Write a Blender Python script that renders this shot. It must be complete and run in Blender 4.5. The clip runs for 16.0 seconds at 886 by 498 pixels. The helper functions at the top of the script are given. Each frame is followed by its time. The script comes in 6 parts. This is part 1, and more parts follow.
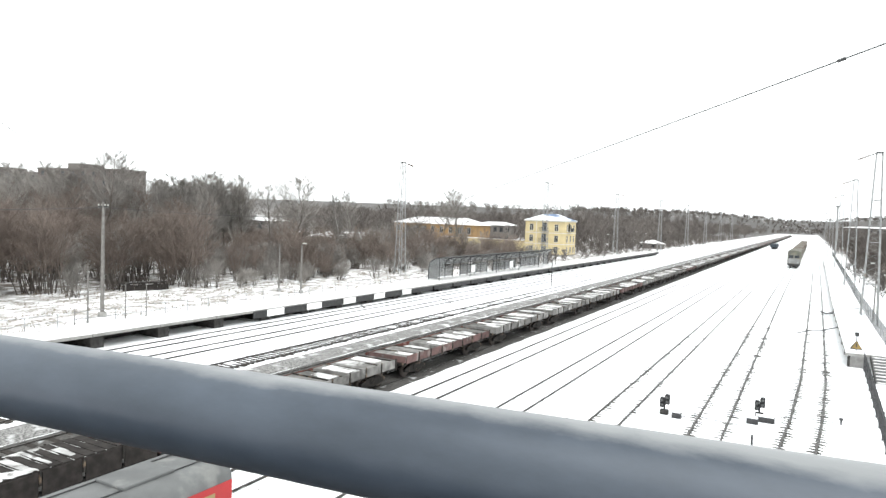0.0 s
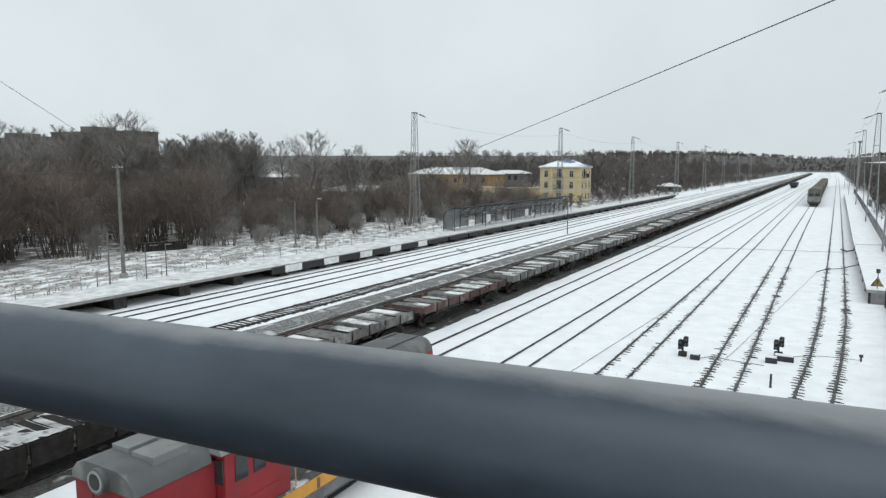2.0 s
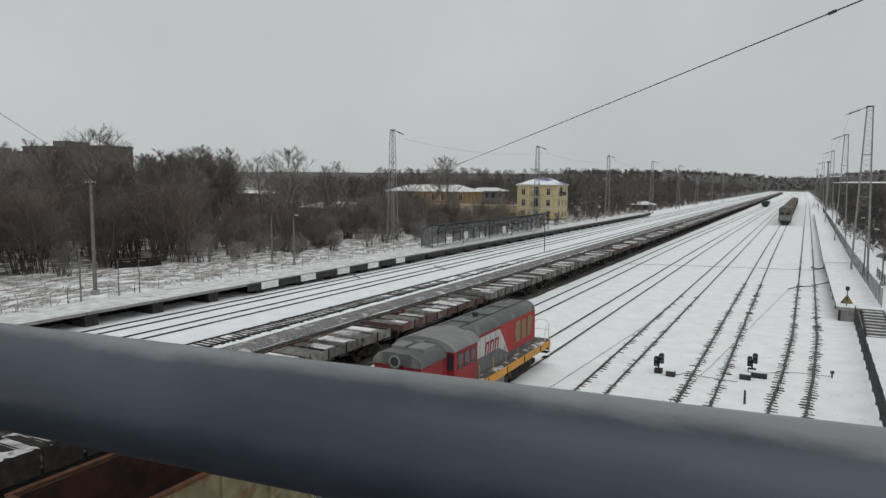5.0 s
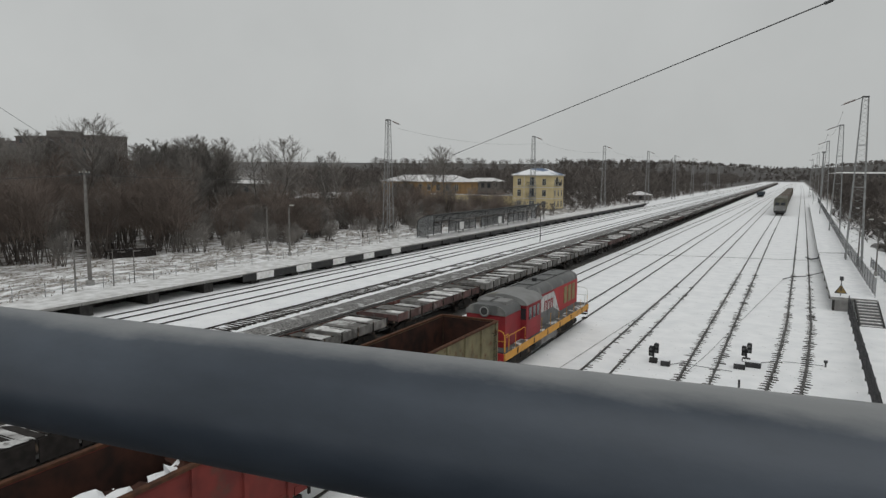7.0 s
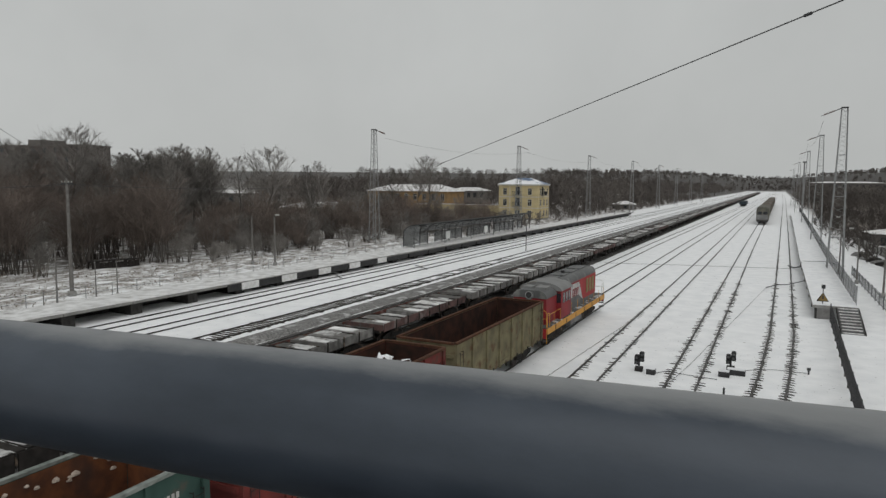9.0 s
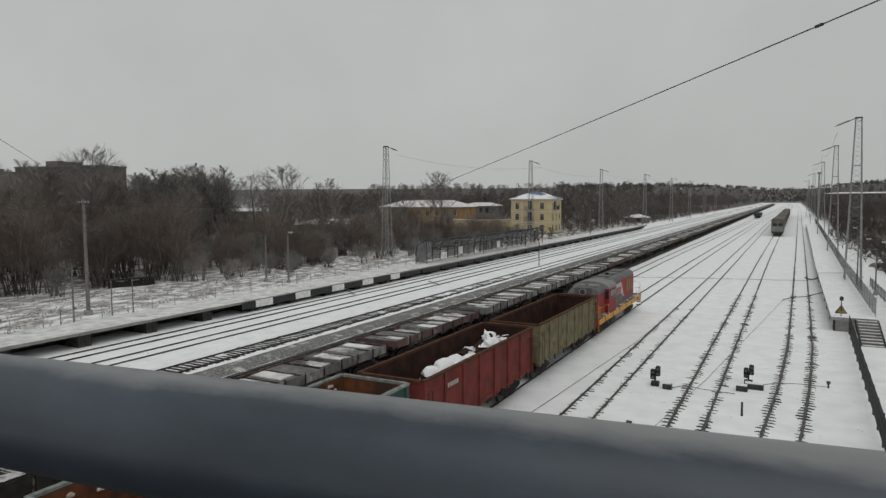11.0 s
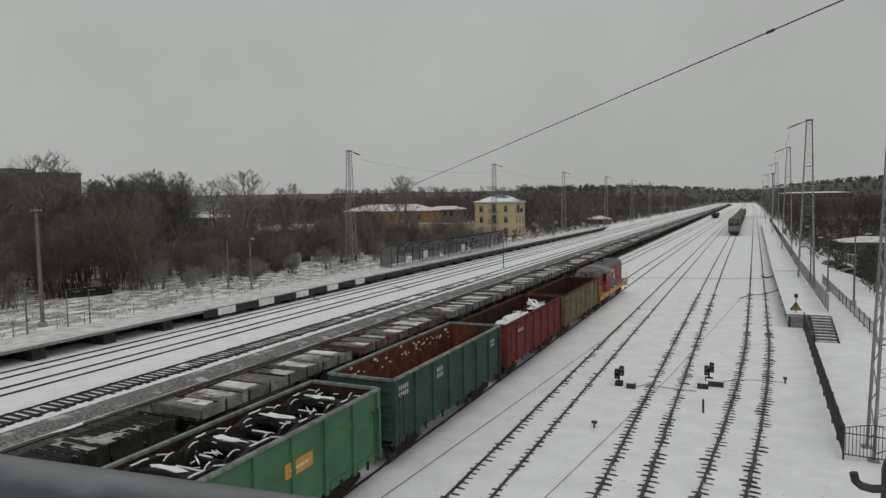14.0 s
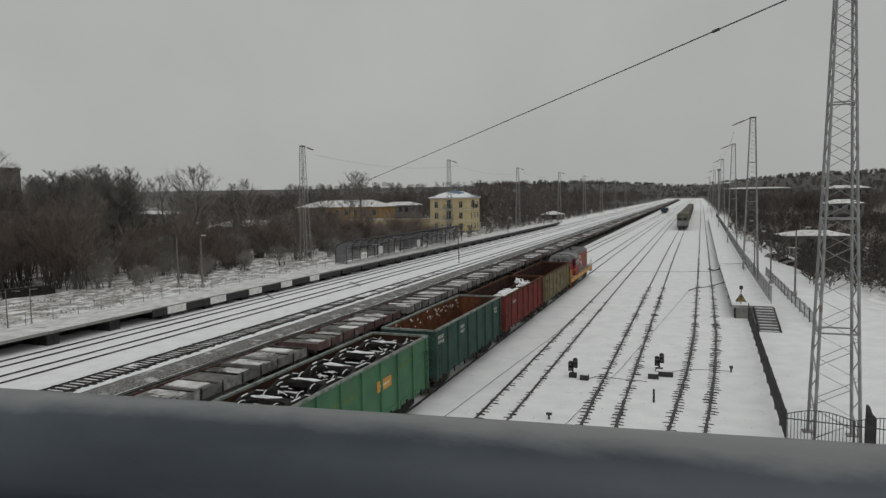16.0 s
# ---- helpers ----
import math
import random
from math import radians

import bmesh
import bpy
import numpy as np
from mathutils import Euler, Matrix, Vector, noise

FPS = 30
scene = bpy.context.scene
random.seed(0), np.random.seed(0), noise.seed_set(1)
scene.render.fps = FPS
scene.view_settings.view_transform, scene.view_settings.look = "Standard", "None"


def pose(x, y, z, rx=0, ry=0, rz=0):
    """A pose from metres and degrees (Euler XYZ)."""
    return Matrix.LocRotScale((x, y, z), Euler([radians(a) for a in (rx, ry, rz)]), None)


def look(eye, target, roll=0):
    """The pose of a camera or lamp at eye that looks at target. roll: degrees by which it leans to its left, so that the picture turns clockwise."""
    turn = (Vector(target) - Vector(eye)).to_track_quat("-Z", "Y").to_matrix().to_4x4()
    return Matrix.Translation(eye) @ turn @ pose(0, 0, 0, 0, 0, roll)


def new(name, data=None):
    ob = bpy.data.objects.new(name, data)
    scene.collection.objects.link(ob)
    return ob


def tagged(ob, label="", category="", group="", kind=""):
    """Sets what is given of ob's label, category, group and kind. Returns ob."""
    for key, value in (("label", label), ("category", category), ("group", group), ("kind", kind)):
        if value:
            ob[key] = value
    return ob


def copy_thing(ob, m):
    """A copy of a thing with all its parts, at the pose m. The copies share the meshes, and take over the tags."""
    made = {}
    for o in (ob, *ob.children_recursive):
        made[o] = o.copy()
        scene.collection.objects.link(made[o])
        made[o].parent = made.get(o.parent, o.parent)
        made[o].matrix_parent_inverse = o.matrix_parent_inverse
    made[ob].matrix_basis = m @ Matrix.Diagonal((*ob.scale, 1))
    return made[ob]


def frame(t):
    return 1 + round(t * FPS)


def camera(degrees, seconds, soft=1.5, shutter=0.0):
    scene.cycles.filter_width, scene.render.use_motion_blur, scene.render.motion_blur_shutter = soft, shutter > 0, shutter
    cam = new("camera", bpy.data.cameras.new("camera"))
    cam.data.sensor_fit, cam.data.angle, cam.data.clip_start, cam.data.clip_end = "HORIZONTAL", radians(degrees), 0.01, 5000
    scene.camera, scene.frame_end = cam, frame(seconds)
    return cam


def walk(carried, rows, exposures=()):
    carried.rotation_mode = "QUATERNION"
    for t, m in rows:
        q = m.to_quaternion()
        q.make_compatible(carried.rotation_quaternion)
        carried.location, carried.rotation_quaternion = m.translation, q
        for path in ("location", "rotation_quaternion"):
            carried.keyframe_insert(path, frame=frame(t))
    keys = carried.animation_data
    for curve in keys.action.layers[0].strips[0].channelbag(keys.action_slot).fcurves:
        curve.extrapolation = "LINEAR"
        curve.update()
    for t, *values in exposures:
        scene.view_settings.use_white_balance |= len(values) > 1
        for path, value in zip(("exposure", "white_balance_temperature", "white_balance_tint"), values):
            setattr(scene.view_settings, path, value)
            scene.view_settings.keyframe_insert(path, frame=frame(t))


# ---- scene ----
# ---- camera ----
cam = camera(67.2, 16.0, soft=1.4)
PATH = [
    (0.0, pose(0.011, -0.113, 10.9367, 87.19, 0, 28.82) @ pose(0, 0, 0, 0, 0, 2.07)),
    (0.5, pose(0.006, -0.057, 10.9327, 84.60, 0, 30.93) @ pose(0, 0, 0, 0, 0, -0.74)),
    (1.0, pose(0.003, -0.027, 10.9137, 84.51, 0, 31.31) @ pose(0, 0, 0, 0, 0, -0.89)),
    (1.5, pose(0.002, -0.022, 10.9187, 84.10, 0, 31.17) @ pose(0, 0, 0, 0, 0, -0.65)),
    (2.0, pose(0.002, -0.022, 10.9147, 82.94, 0, 30.08) @ pose(0, 0, 0, 0, 0, 0.01)),
    (2.5, pose(0.002, -0.022, 10.9157, 83.32, 0, 29.84) @ pose(0, 0, 0, 0, 0, 0.26)),
    (3.0, pose(0.002, -0.020, 10.9157, 83.50, 0, 29.53) @ pose(0, 0, 0, 0, 0, 0.48)),
    (3.5, pose(0.002, -0.020, 10.9127, 83.14, 0, 28.46) @ pose(0, 0, 0, 0, 0, 0.70)),
    (4.0, pose(0.002, -0.025, 10.9147, 83.86, 0, 28.97) @ pose(0, 0, 0, 0, 0, 0.18)),
    (4.5, pose(0.002, -0.025, 10.9157, 84.54, 0, 28.42) @ pose(0, 0, 0, 0, 0, 0.22)),
    (7.0, pose(-0.000, 0.001, 10.9017, 83.58, 0, 27.79) @ pose(0, 0, 0, 0, 0, 0.40)),
    (7.5, pose(-0.000, 0.002, 10.9037, 84.28, 0, 27.96) @ pose(0, 0, 0, 0, 0, -0.09)),
    (8.0, pose(-0.000, 0.002, 10.9027, 84.24, 0, 27.69) @ pose(0, 0, 0, 0, 0, -0.12)),
    (8.5, pose(0.000, -0.000, 10.9047, 84.53, 0, 26.23) @ pose(0, 0, 0, 0, 0, 0.14)),
    (9.0, pose(0.000, -0.001, 10.9017, 84.40, 0, 26.60) @ pose(0, 0, 0, 0, 0, 0.39)),
    (9.5, pose(0.002, -0.018, 10.9027, 84.64, 0, 27.21) @ pose(0, 0, 0, 0, 0, 1.49)),
    (10.0, pose(0.002, -0.018, 10.9077, 85.76, 0, 27.26) @ pose(0, 0, 0, 0, 0, 0.37)),
    (12.5, pose(0.000, 0.000, 10.9358, 85.40, 0, 27.74) @ pose(0, 0, 0, 0, 0, -0.71)),
    (13.0, pose(0.000, 0.000, 10.9438, 85.71, 0, 25.61) @ pose(0, 0, 0, 0, 0, -1.73)),
    (13.5, pose(0.000, 0.000, 10.9408, 85.07, 0, 22.58) @ pose(0, 0, 0, 0, 0, -1.62)),
    (14.0, pose(0.000, 0.000, 10.9638, 86.00, 0, 24.66) @ pose(0, 0, 0, 0, 0, -0.96)),
    (14.5, pose(0.000, 0.000, 10.9538, 85.42, 0, 24.11) @ pose(0, 0, 0, 0, 0, -1.29)),
    (15.0, pose(0.000, 0.000, 10.9538, 85.25, 0, 22.47) @ pose(0, 0, 0, 0, 0, -1.58)),
    (15.5, pose(0.000, 0.000, 10.9442, 86.70, 0, 23.11) @ pose(0, 0, 0, 0, 0, -1.37)),
    (16.0, pose(0.000, 0.000, 10.9162, 85.58, 0, 20.83) @ pose(0, 0, 0, 0, 0, -1.06)),
]
walk(cam, PATH, exposures=[(0.0, 1.62, 6350, 8), (0.3, 1.28, 6300, 8), (0.5, 1.05, 6250, 7), (1.0, 0.70, 6150, 6), (1.5, 0.50, 6050, 5), (2.0, 0.44, 6020, 5), (2.5, 0.29, 6060, 5), (3.0, 0.16, 6120, 5), (3.5, 0.07, 6200, 6), (4.5, -0.03, 6300, 8), (7.0, -0.17, 6450, 9), (9.0, -0.19, 6480, 9), (10.0, -0.17, 6480, 9), (12.5, -0.38, 6550, 8), (16.0, -0.43, 6550, 8)])

# ---- light: a bright overcast sky ----
world = bpy.data.worlds.new("overcast_sky")
scene.world = world
world.use_nodes = True
wn, wl = world.node_tree.nodes, world.node_tree.links
wn.clear()
sky = wn.new("ShaderNodeTexSky")
sky.sky_type, sky.sun_disc = "NISHITA", False
sky.sun_elevation, sky.sun_rotation = radians(38), radians(150)
sky.dust_density, sky.air_density, sky.ozone_density = 6.0, 1.0, 1.0
grey = wn.new("ShaderNodeHueSaturation")
grey.inputs["Saturation"].default_value = 0.12
grey.inputs["Value"].default_value = 0.055
cloud = wn.new("ShaderNodeMix")
cloud.data_type = "RGBA"
cloud.inputs["Factor"].default_value = 0.86
cloud.inputs["B"].default_value = (0.505, 0.515, 0.508, 1)
fleece = wn.new("ShaderNodeTexNoise")
fleece.inputs["Scale"].default_value, fleece.inputs["Detail"].default_value, fleece.inputs["Roughness"].default_value = 2.2, 6.0, 0.55
veil = wn.new("ShaderNodeMapRange")
veil.inputs["From Min"].default_value, veil.inputs["From Max"].default_value = 0.3, 0.7
veil.inputs["To Min"].default_value, veil.inputs["To Max"].default_value = 0.94, 1.08
whole = wn.new("ShaderNodeHueSaturation")
wl.new(fleece.outputs["Fac"], veil.inputs["Value"])
wl.new(veil.outputs["Result"], whole.inputs["Value"])
bg = wn.new("ShaderNodeBackground")
out = wn.new("ShaderNodeOutputWorld")
wl.new(sky.outputs[0], grey.inputs["Color"])
wl.new(grey.outputs[0], cloud.inputs["A"])
wl.new(cloud.outputs["Result"], whole.inputs["Color"])
wl.new(whole.outputs[0], bg.inputs["Color"])
wl.new(bg.outputs[0], out.inputs[0])
bg.inputs["Strength"].default_value = 1.2
sun_data = bpy.data.lights.new("sun", "SUN")
sun_data.energy, sun_data.angle, sun_data.color = 0.75, radians(60), (1.0, 0.985, 0.96)
sun = new("sun", sun_data)
sun.matrix_world = look((0, 0, 60), (-20, 25, 0))


# ---- materials ----
def mat(name, c1, c2=None, scale=3.0, rough=0.8, metal=0.0, bump=0.0, bscale=60.0, c3=None, s3=0.6, cut3=(0.55, 0.68), rnd=0.0, lo=0.35, hi=0.65):
    """Two-colour noise, a third colour in larger patches, fine relief."""
    m = bpy.data.materials.new(name)
    m.use_nodes = True
    n, l = m.node_tree.nodes, m.node_tree.links
    b = n["Principled BSDF"]
    b.inputs["Roughness"].default_value, b.inputs["Metallic"].default_value = rough, metal
    if rough >= 0.75:
        b.inputs["Specular IOR Level"].default_value = 0.15
    tc = n.new("ShaderNodeTexCoord")

    def noise_of(s, detail=6.0):
        t = n.new("ShaderNodeTexNoise")
        t.inputs["Scale"].default_value, t.inputs["Detail"].default_value = s, detail
        l.new(tc.outputs["Object"], t.inputs["Vector"])
        return t

    def ramp(src, a, z):
        r = n.new("ShaderNodeMapRange")
        r.inputs["From Min"].default_value, r.inputs["From Max"].default_value = a, z
        l.new(src, r.inputs["Value"])
        return r.outputs["Result"]

    def mix(fac, a, z):
        x = n.new("ShaderNodeMix")
        x.data_type = "RGBA"
        l.new(fac, x.inputs["Factor"])
        for key, v in (("A", a), ("B", z)):
            if isinstance(v, tuple):
                x.inputs[key].default_value = (*v, 1)
            else:
                l.new(v, x.inputs[key])
        return x.outputs["Result"]

    col = mix(ramp(noise_of(scale).outputs["Fac"], lo, hi), c1, c2 or tuple(v * 0.75 for v in c1))
    if c3:
        col = mix(ramp(noise_of(s3, 8.0).outputs["Fac"], *cut3), col, c3)
    if rnd:
        info = n.new("ShaderNodeObjectInfo")
        hs = n.new("ShaderNodeHueSaturation")
        r2 = n.new("ShaderNodeMapRange")
        r2.inputs["To Min"].default_value, r2.inputs["To Max"].default_value = 1 - rnd, 1 + rnd
        l.new(info.outputs["Random"], r2.inputs["Value"])
        l.new(r2.outputs["Result"], hs.inputs["Value"])
        l.new(col, hs.inputs["Color"])
        col = hs.outputs["Color"]
    l.new(col, b.inputs["Base Color"])
    if bump:
        bp = n.new("ShaderNodeBump")
        bp.inputs["Strength"].default_value = bump
        bp.inputs["Distance"].default_value = 0.02
        l.new(noise_of(bscale, 4.0).outputs["Fac"], bp.inputs["Height"])
        l.new(bp.outputs["Normal"], b.inputs["Normal"])
    return m


def ground_material():
    """Snow; dry grass shows through it in the field and wood beyond the tracks."""
    m = bpy.data.materials.new("snowy_ground")
    m.use_nodes = True
    n, l = m.node_tree.nodes, m.node_tree.links
    b = n["Principled BSDF"]
    b.inputs["Roughness"].default_value = 0.9
    g = n.new("ShaderNodeNewGeometry")
    sep = n.new("ShaderNodeSeparateXYZ")
    l.new(g.outputs["Position"], sep.inputs[0])

    def noise_of(s, detail=7.0, stretch=(1, 1, 1)):
        mp = n.new("ShaderNodeMapping")
        mp.inputs["Scale"].default_value = stretch
        l.new(g.outputs["Position"], mp.inputs["Vector"])
        t = n.new("ShaderNodeTexNoise")
        t.inputs["Scale"].default_value, t.inputs["Detail"].default_value = s, detail
        l.new(mp.outputs[0], t.inputs["Vector"])
        return t.outputs["Fac"]

    def rng(src, a, z, lo=0.0, hi=1.0):
        r = n.new("ShaderNodeMapRange")
        for key, v in (("From Min", a), ("From Max", z), ("To Min", lo), ("To Max", hi)):
            r.inputs[key].default_value = v
        l.new(src, r.inputs["Value"])
        return r.outputs["Result"]

    def calc(op, a, z):
        c = n.new("ShaderNodeMath")
        c.operation = op
        for k, v in enumerate((a, z)):
            if isinstance(v, (int, float)):
                c.inputs[k].default_value = v
            else:
                l.new(v, c.inputs[k])
        return c.outputs[0]

    def mix(fac, a, z):
        x = n.new("ShaderNodeMix")
        x.data_type = "RGBA"
        l.new(fac, x.inputs["Factor"])
        for key, v in (("A", a), ("B", z)):
            if isinstance(v, tuple):
                x.inputs[key].default_value = (*v, 1)
            else:
                l.new(v, x.inputs[key])
        return x.outputs["Result"]

    snow = mix(rng(noise_of(0.7), 0.35, 0.7), (0.86, 0.865, 0.875), (0.76, 0.77, 0.785))
    field = calc("MAXIMUM", rng(sep.outputs["X"], -54, -60), rng(sep.outputs["X"], 14, 24))
    grass = rng(noise_of(0.9, 9.0, (1, 0.55, 1)), 0.38, 0.55)
    tufts = rng(noise_of(4.0, 7.0), 0.34, 0.56)
    bare = calc("MULTIPLY", calc("MULTIPLY", field, grass), calc("ADD", calc("MULTIPLY", tufts, 0.75), 0.25))
    wood = calc("MAXIMUM", calc("MAXIMUM", rng(sep.outputs["X"], -66, -84), rng(sep.outputs["X"], 20, 40)), rng(sep.outputs["Y"], 1380, 1450))
    wood = calc("MAXIMUM", wood, calc("MULTIPLY", rng(sep.outputs["X"], -53.5, -57), rng(sep.outputs["Y"], 135, 200)))
    wood = calc("MAXIMUM", wood, calc("MULTIPLY", rng(sep.outputs["X"], 10, 15), rng(sep.outputs["Y"], 100, 150)))
    heath = calc("MULTIPLY", rng(sep.outputs["X"], 10, 15), rng(sep.outputs["Y"], 120, 175))
    ridge = calc("MAXIMUM", calc("MULTIPLY", rng(sep.outputs["Y"], 560, 720), calc("MAXIMUM", rng(sep.outputs["X"], -52, -60), rng(sep.outputs["X"], 11, 16))), rng(sep.outputs["Y"], 1360, 1420))
    thick = rng(noise_of(0.3, 8.0), 0.30, 0.44)
    litter = calc("MULTIPLY", wood, rng(noise_of(0.35, 8.0), 0.44, 0.60))
    litter = calc("MAXIMUM", litter, calc("MULTIPLY", heath, thick))
    col = mix(bare, snow, (0.165, 0.14, 0.115))
    col = mix(litter, col, (0.10, 0.08, 0.066))
    col = mix(calc("MULTIPLY", ridge, rng(noise_of(0.05, 9.0), 0.28, 0.40)), col, (0.072, 0.067, 0.064))
    # sparse dark specks of grit and stalks in the yard
    speck = rng(noise_of(6.0, 3.0), 0.70, 0.74)
    col = mix(calc("MULTIPLY", speck, 0.8), col, (0.16, 0.14, 0.12))
    l.new(col, b.inputs["Base Color"])
    bp = n.new("ShaderNodeBump")
    bp.inputs["Strength"].default_value, bp.inputs["Distance"].default_value = 0.5, 0.05
    l.new(noise_of(3.0, 8.0), bp.inputs["Height"])
    l.new(bp.outputs["Normal"], b.inputs["Normal"])
    return m


SNOW = mat("settled_snow", (0.86, 0.865, 0.875), (0.74, 0.75, 0.77), 1.4, 0.9, bump=0.4, bscale=8)
DIRTY_SNOW = mat("dirty_snow", (0.80, 0.80, 0.80), (0.50, 0.49, 0.48), 1.1, 0.9, bump=0.4, bscale=9, c3=(0.20, 0.18, 0.17), s3=1.7, cut3=(0.60, 0.70))
OLD_SNOW = mat("grey_stale_snow", (0.56, 0.56, 0.555), (0.26, 0.255, 0.25), 1.6, 0.9, bump=0.4, bscale=12, c3=(0.13, 0.12, 0.115), s3=2.6, cut3=(0.55, 0.66))
GROUND = ground_material()
RAIL = mat("worn_rail_steel", (0.085, 0.079, 0.074), (0.042, 0.039, 0.037), 4, 0.5, 0.5)
TIE = mat("concrete_tie", (0.11, 0.10, 0.092), (0.06, 0.055, 0.05), 6, 0.9, rnd=0.3)
TIE_DARK = mat("creosoted_tie", (0.06, 0.052, 0.046), (0.03, 0.027, 0.025), 6, 0.9, rnd=0.3)
GRAVEL = mat("snow_dusted_gravel", (0.30, 0.295, 0.29), (0.075, 0.073, 0.07), 9, 0.95, bump=0.6, bscale=26, c3=(0.55, 0.55, 0.55), s3=0.9, cut3=(0.56, 0.70))
DARK_BALLAST = mat("dark_ballast", (0.10, 0.095, 0.09), (0.05, 0.048, 0.046), 8, 0.95, bump=0.9, bscale=20, c3=(0.5, 0.5, 0.5), s3=0.9, cut3=(0.62, 0.72))
THAW = mat("shaded_thawed_grit", (0.14, 0.137, 0.133), (0.07, 0.069, 0.067), 7, 0.95, c3=(0.6, 0.6, 0.6), s3=2.5, cut3=(0.56, 0.66))
CONCRETE = mat("weathered_concrete", (0.33, 0.325, 0.31), (0.22, 0.215, 0.205), 1.5, 0.9, bump=0.4, bscale=30, c3=(0.13, 0.125, 0.12), s3=0.8, cut3=(0.6, 0.72))
# Dark tone that also holds the shade under the platform slabs.
DARK_CONC = mat("dark_concrete", (0.065, 0.062, 0.06), (0.03, 0.029, 0.028), 2, 0.95)
BLACK_PAINT = mat("black_edge_paint", (0.016, 0.016, 0.017), (0.03, 0.03, 0.03), 2, 0.7)
WHITE_PAINT = mat("white_edge_paint", (0.80, 0.80, 0.79), (0.62, 0.62, 0.60), 2.5, 0.7)
STEEL = mat("galvanised_steel", (0.30, 0.31, 0.32), (0.20, 0.205, 0.21), 3, 0.55, 0.4)
DARK_STEEL = mat("dark_steel", (0.055, 0.055, 0.058), (0.03, 0.03, 0.031), 3, 0.6, 0.3)
UNDER = mat("grimy_underframe", (0.032, 0.029, 0.027), (0.018, 0.017, 0.016), 5, 0.85, bump=0.3, c3=(0.16, 0.12, 0.09), s3=2.2)
WHEEL = mat("wheel_steel", (0.09, 0.075, 0.065), (0.05, 0.043, 0.04), 6, 0.6, 0.5)
LATTICE = mat("mast_grey_paint", (0.30, 0.31, 0.31), (0.20, 0.20, 0.20), 2, 0.7, c3=(0.16, 0.11, 0.08), s3=1.6, cut3=(0.62, 0.75))
POLE_CONC = mat("pole_concrete", (0.20, 0.19, 0.18), (0.135, 0.128, 0.12), 3, 0.9)


def pipe_material():
    """Blue-grey handrail paint: rubbed streaks along the pipe, runs and small blisters, sky light painted along its
    top.
    """
    m = bpy.data.materials.new("handrail_paint")
    m.use_nodes = True
    n, l = m.node_tree.nodes, m.node_tree.links
    b = n["Principled BSDF"]
    tc = n.new("ShaderNodeTexCoord")
    mp = n.new("ShaderNodeMapping")
    mp.inputs["Scale"].default_value = (2.2, 5, 5)
    l.new(tc.outputs["Object"], mp.inputs["Vector"])
    a = n.new("ShaderNodeTexNoise")
    a.inputs["Scale"].default_value, a.inputs["Detail"].default_value = 3.0, 9.0
    a.inputs["Roughness"].default_value = 0.65
    l.new(mp.outputs[0], a.inputs["Vector"])
    cr = n.new("ShaderNodeValToRGB")
    cr.color_ramp.elements[0].position, cr.color_ramp.elements[0].color = 0.32, (0.024, 0.033, 0.047, 1)
    cr.color_ramp.elements[1].position, cr.color_ramp.elements[1].color = 0.72, (0.056, 0.070, 0.093, 1)
    l.new(a.outputs["Fac"], cr.inputs[0])
    f = n.new("ShaderNodeTexNoise")
    f.inputs["Scale"].default_value, f.inputs["Detail"].default_value = 70.0, 3.0
    l.new(tc.outputs["Object"], f.inputs["Vector"])
    chips = n.new("ShaderNodeMapRange")
    chips.inputs["From Min"].default_value, chips.inputs["From Max"].default_value = 0.745, 0.78
    l.new(f.outputs["Fac"], chips.inputs["Value"])
    mx = n.new("ShaderNodeMix")
    mx.data_type = "RGBA"
    l.new(chips.outputs["Result"], mx.inputs["Factor"])
    l.new(cr.outputs["Color"], mx.inputs["A"])
    mx.inputs["B"].default_value = (0.035, 0.036, 0.038, 1)
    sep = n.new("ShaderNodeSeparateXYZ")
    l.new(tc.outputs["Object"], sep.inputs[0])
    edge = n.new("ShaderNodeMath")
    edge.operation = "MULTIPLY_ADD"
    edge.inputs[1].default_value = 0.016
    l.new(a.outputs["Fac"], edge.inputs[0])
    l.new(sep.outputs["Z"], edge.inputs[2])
    # Light falling on the pipe's top, put into the colour.
    top_light = n.new("ShaderNodeMapRange")
    top_light.inputs["From Min"].default_value, top_light.inputs["From Max"].default_value = 0.0375, 0.0425
    top_light.inputs["To Max"].default_value = 0.85
    l.new(edge.outputs[0], top_light.inputs["Value"])
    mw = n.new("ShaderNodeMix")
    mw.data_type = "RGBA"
    l.new(top_light.outputs["Result"], mw.inputs["Factor"])
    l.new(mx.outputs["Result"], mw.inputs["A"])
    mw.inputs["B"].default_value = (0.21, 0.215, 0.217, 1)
    l.new(mw.outputs["Result"], b.inputs["Base Color"])
    rr = n.new("ShaderNodeMapRange")
    rr.inputs["To Min"].default_value, rr.inputs["To Max"].default_value = 0.28, 0.5
    l.new(a.outputs["Fac"], rr.inputs["Value"])
    l.new(rr.outputs["Result"], b.inputs["Roughness"])
    big = n.new("ShaderNodeTexNoise")
    big.inputs["Scale"].default_value, big.inputs["Detail"].default_value = 14.0, 4.0
    l.new(mp.outputs[0], big.inputs["Vector"])
    bp = n.new("ShaderNodeBump")
    bp.inputs["Strength"].default_value, bp.inputs["Distance"].default_value = 0.10, 0.004
    l.new(big.outputs["Fac"], bp.inputs["Height"])
    l.new(bp.outputs["Normal"], b.inputs["Normal"])
    return m


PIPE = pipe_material()


